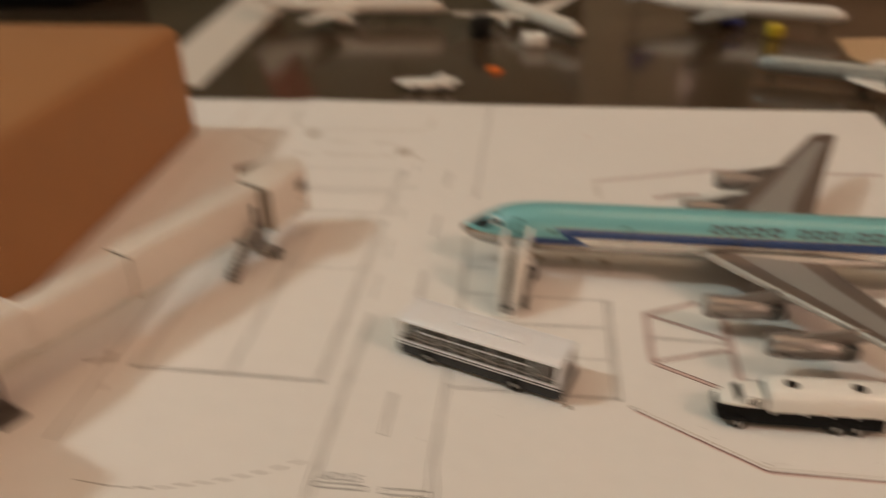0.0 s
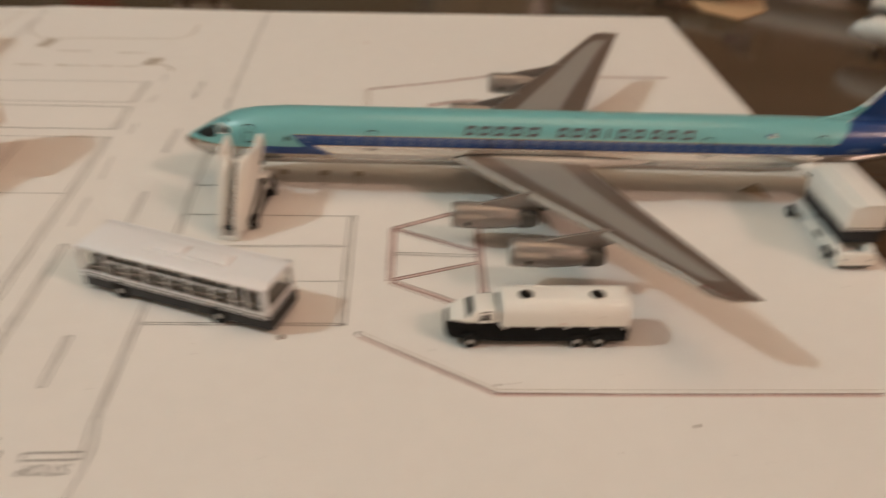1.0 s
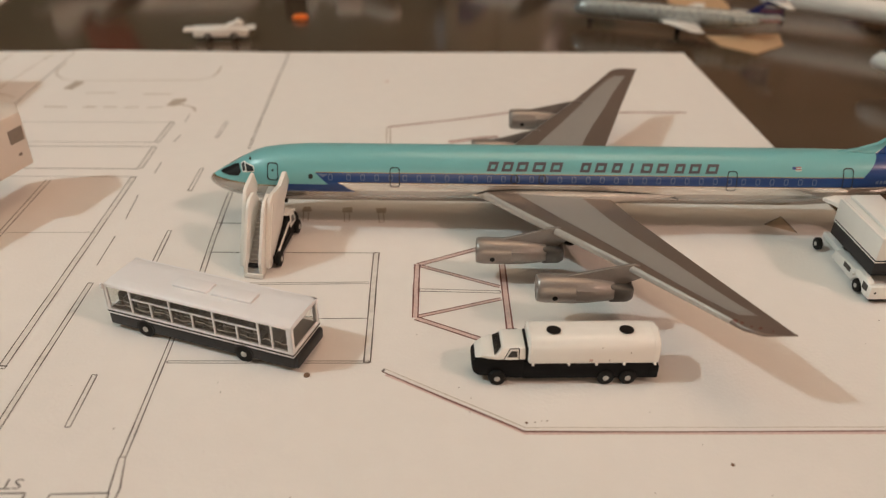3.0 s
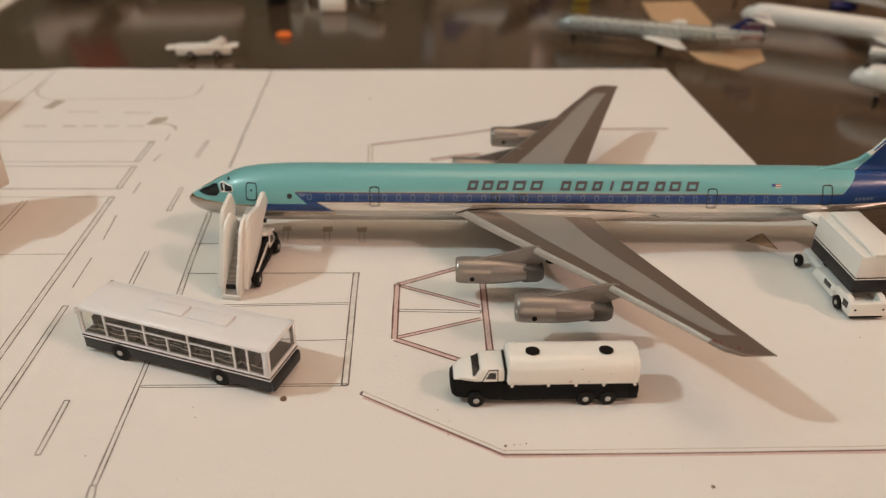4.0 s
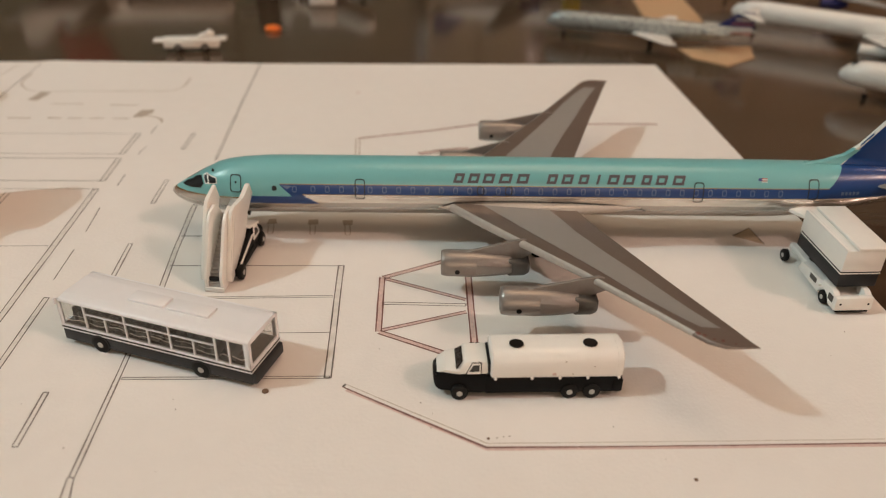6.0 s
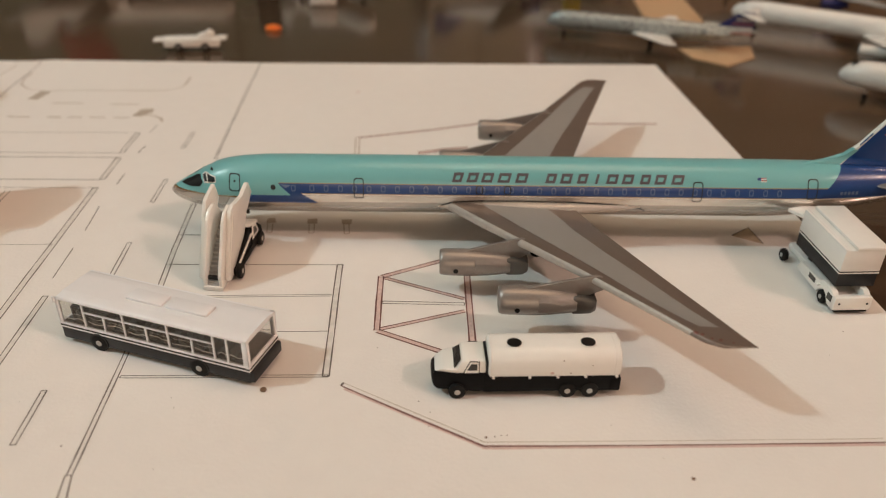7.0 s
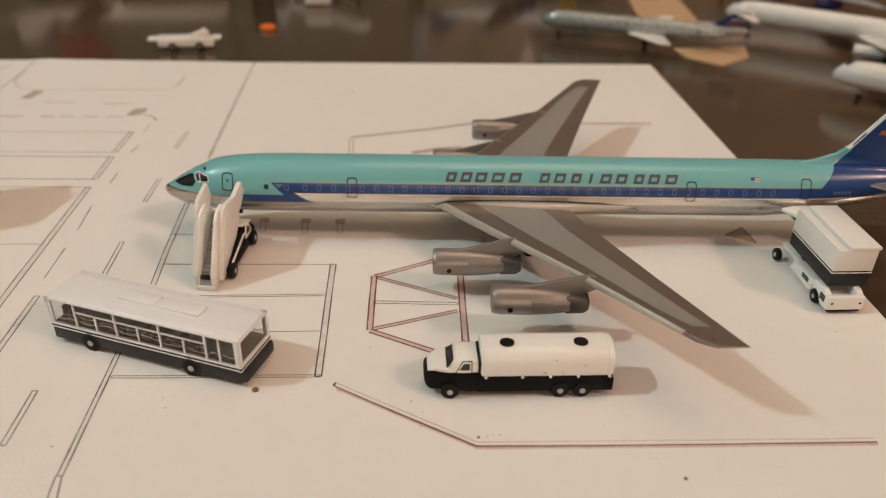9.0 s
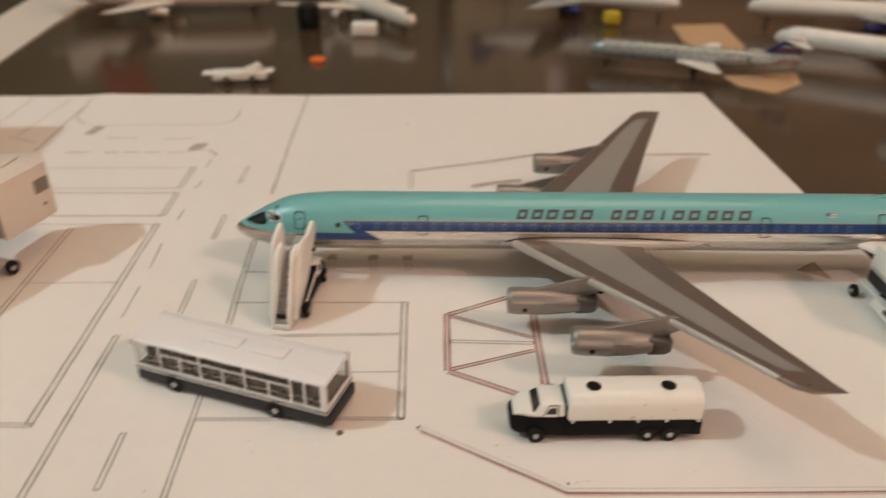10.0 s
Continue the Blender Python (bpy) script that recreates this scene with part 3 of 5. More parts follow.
    for x, y, r in ((28.0, 79.0, 0.5), (83.6, -62.2, 0.28), (57.2, -55.4, 0.2), (58.4, -55.2, 0.09), (60.1, -54.9, 0.1), (59.3, -55.0, 0.07)):
        drawn("speck", disc("z", (x, y, 0.05), r, 0.07, 9), BROWN if r < 0.45 else RED_PENCIL, "brown speck")
    for i in range(26):
        x, y = rng.uniform(-10, 118), rng.uniform(-72, -30)
        drawn("speck", disc("z", (x, y, 0.03), rng.uniform(0.05, 0.13), 0.05, 7), SMUDGE, "tiny brown speck")
    return s


drawing_sheet()

# ---- brown box standing as the terminal ----


def terminal_box():
    t = thing("cardboard_box", (-92, 0, 0), 3.0, "brown cardboard box with rounded edges standing as terminal", "box")
    part("carton", box(-150, -190, 0.0, 0.3, 66, 35.0, 2.6, seg=4), CARD, t)
    part("lid_flap", box(-149, -189, 35.0, -2.6, 63.6, 35.35, 0.15), CARD, t, "flat lid flap")
    return t


terminal_box()

# ---- the airliner ----
STATIONS = [(0, 9.3, 8.7, 0.3), (0.5, 9.9, 8.1, 1.0), (1.2, 10.35, 7.6, 1.6), (2.4, 11.05, 7.0, 2.3), (4, 11.9, 6.45, 3.0), (5.4, 12.75, 6.1, 3.5), (6.5, 13.45, 5.85, 3.85),
            (7.5, 13.9, 5.7, 4.1), (9, 14.7, 5.45, 4.45), (11, 15.3, 5.25, 4.8), (14, 15.75, 5.15, 5.05), (19, 16.1, 5.1, 5.2), (25, 16.15, 5.1, 5.25), (110, 16.15, 5.1, 5.25),
            (115, 16.15, 5.25, 5.2), (120, 16.1, 5.7, 5.05), (126, 16.0, 6.7, 4.6), (133, 15.7, 8.0, 3.8), (140, 15.3, 9.4, 2.8), (148, 14.8, 11.2, 1.5), (153, 14.2, 12.6, 0.6), (154, 13.8, 13.1, 0.2)]


def section(x):
    xs = [s[0] for s in STATIONS]
    return [float(np.interp(x, xs, [s[i] for s in STATIONS])) for i in (1, 2, 3)]


def skin(x, z, off=0.03, side=-1):
    top, bot, hw = section(x)
    c, h = (top + bot) / 2, (top - bot) / 2
    s = max(-0.999, min(0.999, (z - c) / h))
    n = Vector((0, math.sqrt(1 - s * s) / hw, s / h)).normalized()
    return (x, side * (hw * math.sqrt(1 - s * s) + off * n.y), z + off * n.z)


def skin_patch(poly, off=0.03, side=-1, bm=None):
    bm = bm or bmesh.new()
    fine = []
    for p, q in zip(poly, poly[1:] + poly[:1]):
        m = max(1, int(math.hypot(q[0] - p[0], q[1] - p[1]) / 0.5))
        fine += [(p[0] + (q[0] - p[0]) * i / m, p[1] + (q[1] - p[1]) * i / m) for i in range(m)]
    poly, n = fine, len(fine)
    cx, cz = sum(p[0] for p in poly) / n, sum(p[1] for p in poly) / n
    inner = bm.verts.new(skin(cx, cz, off, side))
    rows = []
    for f in (0.35, 0.7, 1.0):
        rows.append([bm.verts.new(skin(cx + (x - cx) * f, cz + (z - cz) * f, off, side)) for x, z in poly])
    for i in range(n):
        j = (i + 1) % n
        bm.faces.new((inner, rows[0][i], rows[0][j]))
        for a, b in zip(rows, rows[1:]):
            bm.faces.new((a[i], b[i], b[j], a[j]))
    return bm


def rounded(cx, cz, w, h, r, n=4):
    pts = []
    for sx, sz, a0 in ((1, 1, 0), (-1, 1, 90), (-1, -1, 180), (1, -1, 270)):
        for i in range(n + 1):
            a = radians(a0 + 90 * i / n)
            pts.append((cx + sx * (w / 2 - r) + r * math.cos(a), cz + sz * (h / 2 - r) + r * math.sin(a)))
    fine = []
    for p, q in zip(pts, pts[1:] + pts[:1]):
        m = max(1, int(math.hypot(q[0] - p[0], q[1] - p[1]) / 0.35))
        fine += [(p[0] + (q[0] - p[0]) * i / m, p[1] + (q[1] - p[1]) * i / m) for i in range(m)]
    return fine


def skin_outline(cx, cz, w, h, r, line, off=0.035, side=-1):
    bm = bmesh.new()
    a = [bm.verts.new(skin(x, z, off, side)) for x, z in rounded(cx, cz, w, h, r)]
    b = [bm.verts.new(skin(cx + (x - cx) * (1 - 2 * line / w), cz + (z - cz) * (1 - 2 * line / h), off, side)) for x, z in rounded(cx, cz, w, h, r)]
    n = len(a)
    for i in range(n):
        bm.faces.new((a[i], a[(i + 1) % n], b[(i + 1) % n], b[i]))
    return bm


def foil(c):
    """Half thickness of the wing at a share of its chord, as a share of the most."""
    return 2.6 * math.sqrt(max(c, 0)) * (1 - c) ** 0.9 / 1.16


WING = [(0.0, 48.4, 74.2, 2.7), (5.0, 52.4, 75.8, 2.7), (14.4, 59.2, 78.6, 2.4), (33, 73.5, 85.3, 1.9), (47, 83.3, 90.6, 1.45), (50.8, 85.9, 92.0, 1.2), (52.2, 88.0, 92.7, 0.7)]
CHORD = [0.0, 0.006, 0.02, 0.045, 0.09, 0.16, 0.3, 0.5, 0.7, 0.86, 1.0]


def wing_at(y):
    ys = [w[0] for w in WING]
    return [float(np.interp(y, ys, [w[i] for w in WING])) for i in (1, 2, 3)]


def wing_z(y):
    return 8.2 + 0.1025 * (y - 4.6)


def wing_top(y, x):
    """Height of the wing's upper face over its middle plane, x behind the leading edge: a round nose, then a thin slab."""
    le, te, th = wing_at(y)
    r = 0.36 * th
    if x < r:
        return math.sqrt(max(0.0, r * r - (r - x) ** 2))
    return r * (1 - 0.72 * (x - r) / (te - le - r))


def on_wing(y, c, side, lift, reach):
    le, te, th = wing_at(y)
    return (le + c * (te - le), side * y * reach, wing_z(y) + wing_top(y, c * (te - le)) + lift)


def make_wing(parent, side):
    reach = 1.035 if side > 0 else 1.0
    rings = []
    for y in (0.0, 5, 14.4, 24, 33, 40, 47, 49.5, 50.8, 51.6, 52.2):
        le, te, th = wing_at(y)
        r = 0.36 * th
        xs = [r * (1 - math.cos(radians(a))) for a in (0, 15, 30, 45, 60, 75, 90)] + [r + (te - le - r) * f for f in (0.15, 0.35, 0.6, 0.8, 1.0)]
        up = [(le + x, side * y * reach, wing_z(y) + wing_top(y, x)) for x in xs]
        dn = [(le + x, side * y * reach, wing_z(y) - 0.8 * wing_top(y, x)) for x in xs[::-1][:-1]]
        rings.append(up + dn)
    w = part("wing", loft(rings), BAND, parent, "brownish silver swept wing", smooth=50)
    panel = bmesh.new()
    rows = []
    for y, a, b in ((4.0, 0.27, 0.77), (10, 0.27, 0.77), (16, 0.27, 0.74), (24, 0.27, 0.72), (32, 0.25, 0.72), (39, 0.23, 0.7), (43.5, 0.25, 0.7), (46.2, 0.3, 0.72), (47.6, 0.36, 0.74)):
        rows.append([panel.verts.new(on_wing(y, a + (b - a) * i / 6, side, 0.04, reach)) for i in range(7)])
    for p, q in zip(rows, rows[1:]):
        for i in range(6):
            panel.faces.new((p[i], p[i + 1], q[i + 1], q[i]))
    part("wing_panel", panel, GREYPANEL, w, "pale grey painted wing panel", smooth=50)
    # pale silver strip, with the leading edge's highlight put into its colour
    edge = bmesh.new()
    strips = []
    for y in (5.0, 7, 10, 16, 24, 32, 40, 46, 49.0):
        le, te, th = wing_at(y)
        r = 0.36 * th + 0.06
        strips.append([edge.verts.new((le + 0.36 * th - r * math.cos(radians(a)), side * y * reach, wing_z(y) + (1 if a >= 0 else 0.8) * r * math.sin(radians(a)))) for a in (-40, -20, 0, 20, 40, 60, 80)])
    for p, q in zip(strips, strips[1:]):
        for i in range(6):
            edge.faces.new((p[i], p[i + 1], q[i + 1], q[i]))
    part("leading_edge", edge, EDGE, w, "pale silver leading edge with its highlight in the colour", smooth=70)
    rng = random.Random(7 + side)
    for y, c, s2 in ((49.3, 0.05, 0.42), (49.7, 0.13, 0.3), (50.6, 0.2, 0.22), (50.9, 0.34, 0.3), (51.5, 0.5, 0.18)):
        cx, cy, cz = on_wing(y, c, side, 0.03, reach)
        chip = bmesh.new()
        chip.faces.new([chip.verts.new((cx + s2 * k * math.cos(q), cy + s2 * k * math.sin(q), cz + 0.02)) for q, k in ((a, rng.uniform(0.6, 1.3)) for a in (0, 0.8, 1.7, 2.6, 3.5, 4.4, 5.4))])
        part("paint_chip", chip, CHIP, w, "brown paint chip")
    return w


def make_engine(parent, side, x0, y, z):
    cy = side * y
    prof = [(0.35, 1.6), (0.05, 1.85), (0.0, 2.0), (0.12, 2.15), (0.5, 2.27), (1.4, 2.36), (5.5, 2.36), (8.2, 2.2), (10.2, 1.95), (12.0, 1.7)]
    n = 28
    rings = [ring_x(x0 + x, cy, z - 0.02 * x, r, r, n) for x, r in prof]
    bm = loft([ring_x(x0 + 1.6, cy, z, 1.45, 1.45, n)] + rings)
    e = part("engine", bm, SILVER, parent, "silver jet engine pod", smooth=40)
    part("intake", disc("x", (x0 + 1.5, cy, z), 1.5, 0.1, 20), BLACK, e, "dark intake")
    # blunt dark tail pipe with a chamfered foot
    tail = prism([(x0 + 11.3, z + 1.35), (x0 + 14.9, z + 0.95), (x0 + 15.1, z + 0.6), (x0 + 15.1, z - 1.1), (x0 + 14.2, z - 1.75), (x0 + 11.3, z - 1.85)], "y", cy - 1.45, cy + 1.45, 0.4)
    part("exhaust", tail, DARKMETAL, e, "dark blunt exhaust", smooth=50)
    for flank in (-1, 1):
        part("port", disc("y", (x0 + 2.75, cy + flank * 2.36, z - 0.45), 0.42, 0.12, 14), BLACK, e, "round black port")
        # raised thrust reverser flank with a stepped front edge
        rows = []
        for x, top, bot, off in ((5.9, 1.05, -1.2, 1.9), (6.0, 1.15, -1.3, 2.4), (7.6, 1.15, -1.3, 2.42), (9.6, 0.95, -1.2, 2.2), (11.7, 0.7, -1.0, 1.8)):
            rows.append([(x0 + x, cy + flank * (off - 0.75), z + top + 0.3), (x0 + x, cy + flank * (off - 0.1), z + top - 0.25), (x0 + x, cy + flank * off, z + 0.1), (x0 + x, cy + flank * (off - 0.1), z + bot + 0.4), (x0 + x, cy + flank * (off - 0.75), z + bot - 0.1)])
        part("reverser", loft(rows), SILVER, e, smooth=40)
    le, te, th = wing_at(y)
    zw = wing_z(y)
    poly = [(x0 + 3.9, z + 2.2), (le - 0.3, zw + 0.75), (le + 0.9, zw + 1.0), (le + 1.6, zw + 0.7), (le + 4.4, zw - 0.4), (x0 + 13.6, z + 0.9), (x0 + 9.0, z + 1.8)]
    part("pylon", prism(poly, "y", cy - 0.28, cy + 0.28, 0.1), SILVER, e, "thin pylon", smooth=40)
    return e


def make_airliner():
    a = thing("model_airliner", (0.0, 0.4, 0), 0, "turquoise and silver four-engined diecast model airliner on the drawn apron", "model airplane")
    a.matrix_basis = pose(0, 0.4 * MM, -0.62 * MM, 0, -0.544, 0)
    xs = []
    for p, q in zip(STATIONS, STATIONS[1:]):
        n = max(1, int((q[0] - p[0]) / 4))
        xs += [p[0] + (q[0] - p[0]) * i / n for i in range(n)]
    xs.append(154)
    rings = []
    for x in xs:
        t, b, h = section(x)
        rings.append(ring_x(x, 0, (t + b) / 2, h, (t - b) / 2, 40))
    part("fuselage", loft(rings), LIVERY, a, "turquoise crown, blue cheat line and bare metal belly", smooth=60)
    f = a
    # windows
    for x in [24.0] + [27.4 + 2.62 * i for i in range(34)]:
        part("window", skin_outline(x, 11.95, 0.85, 1.15, 0.3, 0.14), WINDOWINK, f)
    for x, z, w, h in ((13.2, 12.6, 2.1, 3.0), (36.0, 11.95, 1.9, 3.7), (98.6, 11.95, 1.9, 3.7), (120.0, 12.6, 2.0, 3.6), (58.2, 11.95, 1.35, 1.7), (63.4, 11.95, 1.35, 1.7)):
        part("door_outline", skin_outline(x, z, w, h, 0.5, 0.18, 0.045), INK, f)
    part("door_port", skin_patch(rounded(13.2, 12.9, 0.35, 0.4, 0.15)), INK, f)
    part("emblem", skin_patch(rounded(20.3, 12.05, 0.9, 0.95, 0.4)), INK, f, "small dark round emblem")
    part("emblem", skin_patch([(21.6, 12.6), (23.6, 12.5), (22.6, 11.9)], 0.045), WINDOWINK, f, "small pale emblem")
    # cockpit
    part("windscreen", skin_patch([(2.3, 10.85), (3.2, 11.4), (4.4, 12.0), (5.3, 12.55), (6.3, 12.95), (7.0, 12.0), (6.4, 11.25), (4.4, 10.9)], 0.09), BLACK, f, "glossy black windscreen")
    part("windscreen", skin_patch([(2.3, 10.85), (3.2, 11.4), (4.4, 12.0), (5.3, 12.55), (6.3, 12.95), (7.0, 12.0), (6.4, 11.25), (4.4, 10.9)], 0.09, 1), BLACK, f, "glossy black windscreen")
    part("window_frame", skin_patch([(6.7, 13.1), (7.4, 13.5), (9.5, 13.3), (9.7, 12.35), (7.3, 11.95)], 0.07), WHITE, f, "pale cockpit window frame")
    part("cockpit_window", skin_patch([(6.88, 13.02), (7.42, 13.36), (7.9, 12.38), (7.4, 12.12)], 0.11), BLACK, f)
    part("cockpit_window", skin_patch([(7.72, 13.34), (9.36, 13.16), (9.52, 12.46), (8.14, 12.22)], 0.11), BLACK, f)
    part("eyebrow_window", skin_patch(rounded(8.6, 14.05, 0.55, 0.3, 0.12), 0.06), BLACK, f)
    # airline name as plain slanted shapes
    for c0, c1 in ((75, 115), (135, 178), (195, 240), (262, 312), (335, 382), (460, 500), (520, 565), (590, 630), (660, 680), (710, 755), (775, 820), (850, 890), (910, 955), (980, 1028)):
        x0, x1 = (36 + (760 + c / 2.33 - 626) / 9.6 for c in (c0, c1))
        bm = bmesh.new()
        w, lean = 0.5, lambda z: 0.36 * (z - 14.0)
        for s in ((x0, x1 - w) if x1 - x0 > 1.0 else ((x0 + x1 - w) / 2,)):
            skin_patch([(s + lean(13.3), 13.3), (s + w + lean(13.3), 13.3), (s + w + lean(14.75), 14.75), (s + lean(14.75), 14.75)], 0.035, -1, bm)
        if x1 - x0 > 1.0:
            for z in (13.3, 14.33):
                skin_patch([(x0 + w + lean(z), z), (x1 - w + lean(z), z), (x1 - w + lean(z + 0.42), z + 0.42), (x0 + w + lean(z + 0.42), z + 0.42)], 0.035, -1, bm)
        part("name_bar", bm, LETTER, f, "slanted brown-grey letter bar")
    # flag and code
    for i in range(4):
        part("flag_stripe", skin_patch([(110.2, 14.5 - 0.17 * i), (111.3, 14.5 - 0.17 * i), (111.3, 14.39 - 0.17 * i), (110.2, 14.39 - 0.17 * i)], 0.04), FLAG_RED if i % 2 == 0 else WHITE, f)
    part("flag_canton", skin_patch([(109.6, 14.5), (110.3, 14.5), (110.3, 14.1), (109.6, 14.1)], 0.05), FLAG_BLUE, f)
    for i in range(5):
        part("code_bar", skin_patch([(125.4 + 0.75 * i, 11.6), (125.9 + 0.75 * i, 11.6), (125.9 + 0.75 * i, 12.2), (125.4 + 0.75 * i, 12.2)], 0.05), WINDOWINK, f)
    # wing root fairing
    for side in (-1, 1):
        part("wing_fairing", loft([ring_x(50.5, side * 4.2, 8.4, 0.6, 0.3, 18), ring_x(53, side * 4.5, 8.4, 0.9, 0.7, 18), ring_x(62, side * 4.6, 8.4, 1.2, 1.0, 18), ring_x(70, side * 4.6, 8.4, 1.9, 1.1, 18), ring_x(76, side * 4.5, 8.4, 2.0, 1.15, 18), ring_x(84, side * 4.6, 8.6, 1.1, 0.7, 18), ring_x(89, side * 4.6, 8.7, 0.2, 0.15, 18)]), EDGE, a, "pale silver wing root fairing", smooth=60)
        make_wing(a, side)
        line = bmesh.new()
        pts = [(51.0, 7.4), (51.4, 8.2), (53.2, 8.9), (58, 9.25), (66, 9.3), (76, 9.15), (83, 8.75), (88, 8.0), (89.5, 7.2)]
        pts = [(x, z + 0.55) for x, z in pts]
        rows = [[line.verts.new(skin(x, z + dz, 0.06, side)) for dz in (-0.13, 0.13)] for x, z in pts]
        for p, q in zip(rows, rows[1:]):
            line.faces.new((p[0], q[0], q[1], p[1]))
        part("root_line", line, INK, a, "dark wing root seam")
        make_engine(a, side, 50.9, 20.4 if side < 0 else 20.8, 6.0)
        make_engine(a, side, 60.0, 33.7 if side < 0 else 34.6, 7.55)
    # tail
    fin = [(118.5, 16.0), (123.0, 16.7), (126.5, 17.6), (129.0, 19.6), (141.5, 36.5), (148.5, 36.5), (151.5, 15.0), (140, 14.5), (128, 15.0)]
    part("tail_fin", prism(fin, "y", -0.5, 0.5, 0.28), FIN, a, "blue tail fin with orange bands", smooth=50)
    for side in (-1, 1):
        rings = []
        for y, le, te, th in ((1.5, 131.5, 146.0, 1.5), (4.0, 132.6, 146.5, 1.3), (12, 138.5, 149.0, 0.9), (20.0, 144.6, 151.4, 0.6), (21, 146.4, 151.6, 0.3)):
            z = 12.6 + 0.12 * y
            up = [(le + c * (te - le), side * y, z + foil(c) * th * 0.5) for c in CHORD]
            dn = [(le + c * (te - le), side * y, z - foil(c) * th * 0.5 - (0.04 if c == 1.0 else 0)) for c in CHORD[::-1][:-1]]
            rings.append(up + dn)
        part("tailplane", loft(rings), SILVER, a, "silver tailplane", smooth=50)
    # landing gear
    def gear(x, y, top, r, name, lift):
        g = part(name, disc("z", (x, y, (top + r) / 2), 0.35, top - r, 10), SILVER, a)
        for dy in (-0.65, 0.65):
            part("tyre", disc("y", (x, y + dy, r + lift), r, 0.7, 16, 0.15), TYRE, g)
        return g

    gear(11.8, 0, 6.0, 1.0, "nose_gear", 0.51)
    for side in (-1, 1):
        for dx in (-1.3, 1.3):
            gear(70.5 + dx, side * 8.0, 7.8, 1.3, "main_gear", -0.04)
    return a


make_airliner()

# ---- airport bus ----


def make_bus():
    b = thing("model_bus", (9.53, -37.19, 0.65), -18.3, "white and charcoal model airport bus with smoky windows", "model bus")
    L, W = 16.3, 4.15
    part("lower_body", box(-L, -W, 0.2, L, W, 2.4, 0.2), SKIRT, b, "charcoal lower body")
    part("bumper", box(L - 0.3, -W + 0.1, 0.3, L + 0.6, W - 0.05, 2.3, 0.3), SKIRT, b, "charcoal rear bumper")
    part("white_line", box(-L - 0.04, -W - 0.05, 2.3, L + 0.04, W + 0.05, 2.58, 0.05), BUSWHITE, b)
    part("dark_line", box(-L - 0.03, -W - 0.04, 2.58, L + 0.03, W + 0.04, 2.84), BLACK, b)
    part("belt", box(-L - 0.02, -W - 0.03, 2.84, L + 0.02, W + 0.03, 3.2, 0.06), BUSWHITE, b)
    for y in (-W + 0.14, W - 0.14):
        for x0, x1 in ((-15.7, -11.7), (-11.5, -4.6), (-4.4, 3.0), (3.2, 10.5), (10.9, 12.8), (13.0, 15.6)):
            part("window_pane", sheet((x0, y, 3.1), (x1, y, 3.1), (x1, y, 7.5), (x0, y, 7.5)), PANE, b, "clear side window film", smooth=0)
    for x in (-L + 0.16, L - 0.16):
        part("window_pane", sheet((x, -W + 0.5, 3.1), (x, W - 0.5, 3.1), (x, W - 0.5, 7.5), (x, -W + 0.5, 7.5)), PANE, b, "clear end window film", smooth=0)
    part("cabin_floor", box(-L + 0.5, -W + 0.4, 2.4, L - 0.5, W - 0.4, 3.3), CABIN, b, "grey cabin floor")
    for s in (-1, 1):
        for i in range(11):
            x = -13.6 + 2.55 * i
            y0, y1 = sorted((s * 0.7, s * (W - 0.75)))
            part("seat", prism([(x, 3.3), (x + 1.5, 3.3), (x + 1.55, 4.15), (x + 0.5, 4.2), (x + 0.28, 5.35), (x - 0.02, 5.3)], "y", y0, y1, 0.08), CABIN, b, "grey moulded double seat")
    part("driver_wall", box(-14.6, -W + 0.9, 3.3, -14.35, 0.6, 5.9, 0.05), CABIN, b)
    roof = prism([(-W, 7.45), (-W, 7.75), (-W + 0.3, 7.95), (-W + 1.6, 8.1), (W - 1.9, 7.98), (W - 0.9, 7.8), (W - 0.4, 7.65), (W, 7.45)], "x", -L + 0.4, L, 0.12)
    r = part("roof", roof, BUSWHITE, b, "white roof")
    for x0, x1 in ((-5.6, 0.6), (1.2, 8.2)):
        part("roof_hatch", box(x0, -1.35, 7.9, x1, 1.35, 8.45, 0.22), BUSWHITE, r)
    for s in (-1, 1):
        y0, y1 = (-W - 0.02, -W + 0.35) if s < 0 else (W - 0.35, W + 0.02)
        for x, w in ((-L + 0.3, 0.6), (-11.6, 0.24), (-4.5, 0.24), (3.1, 0.24), (10.7, 0.28), (12.9, 0.24), (L - 0.45, 0.9)):
            part("pillar", box(x - w / 2, y0, 3.15, x + w / 2, y1, 7.6, 0.06), BUSWHITE, b)
        for x in (-8.1, -0.7, 7.0):
            part("pillar", box(x - 0.13, y0 + 0.06, 3.15, x + 0.13, y1, 5.9, 0.05), BUSWHITE, b)
        for x0, x1 in ((-11.6, -4.5), (-4.5, 3.1), (3.1, 10.7)):
            part("window_rail", box(x0, y0 + 0.04, 5.8, x1, y1, 5.98, 0.05), BUSWHITE, b)
        part("window_rail", box(-L, y0, 7.35, L, y1, 7.6, 0.05), BUSWHITE, b)
    for x0, x1 in ((-L - 0.02, -L + 0.3), (L - 0.3, L + 0.02)):
        for y in (-W + 0.3, W - 0.3):
            part("corner_post", box(x0, y - 0.32, 3.15, x1, y + 0.32, 7.6, 0.08), BUSWHITE, b)
        part("end_rail", box(x0, -W, 7.2, x1, W, 7.6, 0.06), BUSWHITE, b)
    part("rear_sill", box(L - 0.3, -W, 3.1, L + 0.02, W, 3.5, 0.06), BUSWHITE, b)
    rng = random.Random(4)
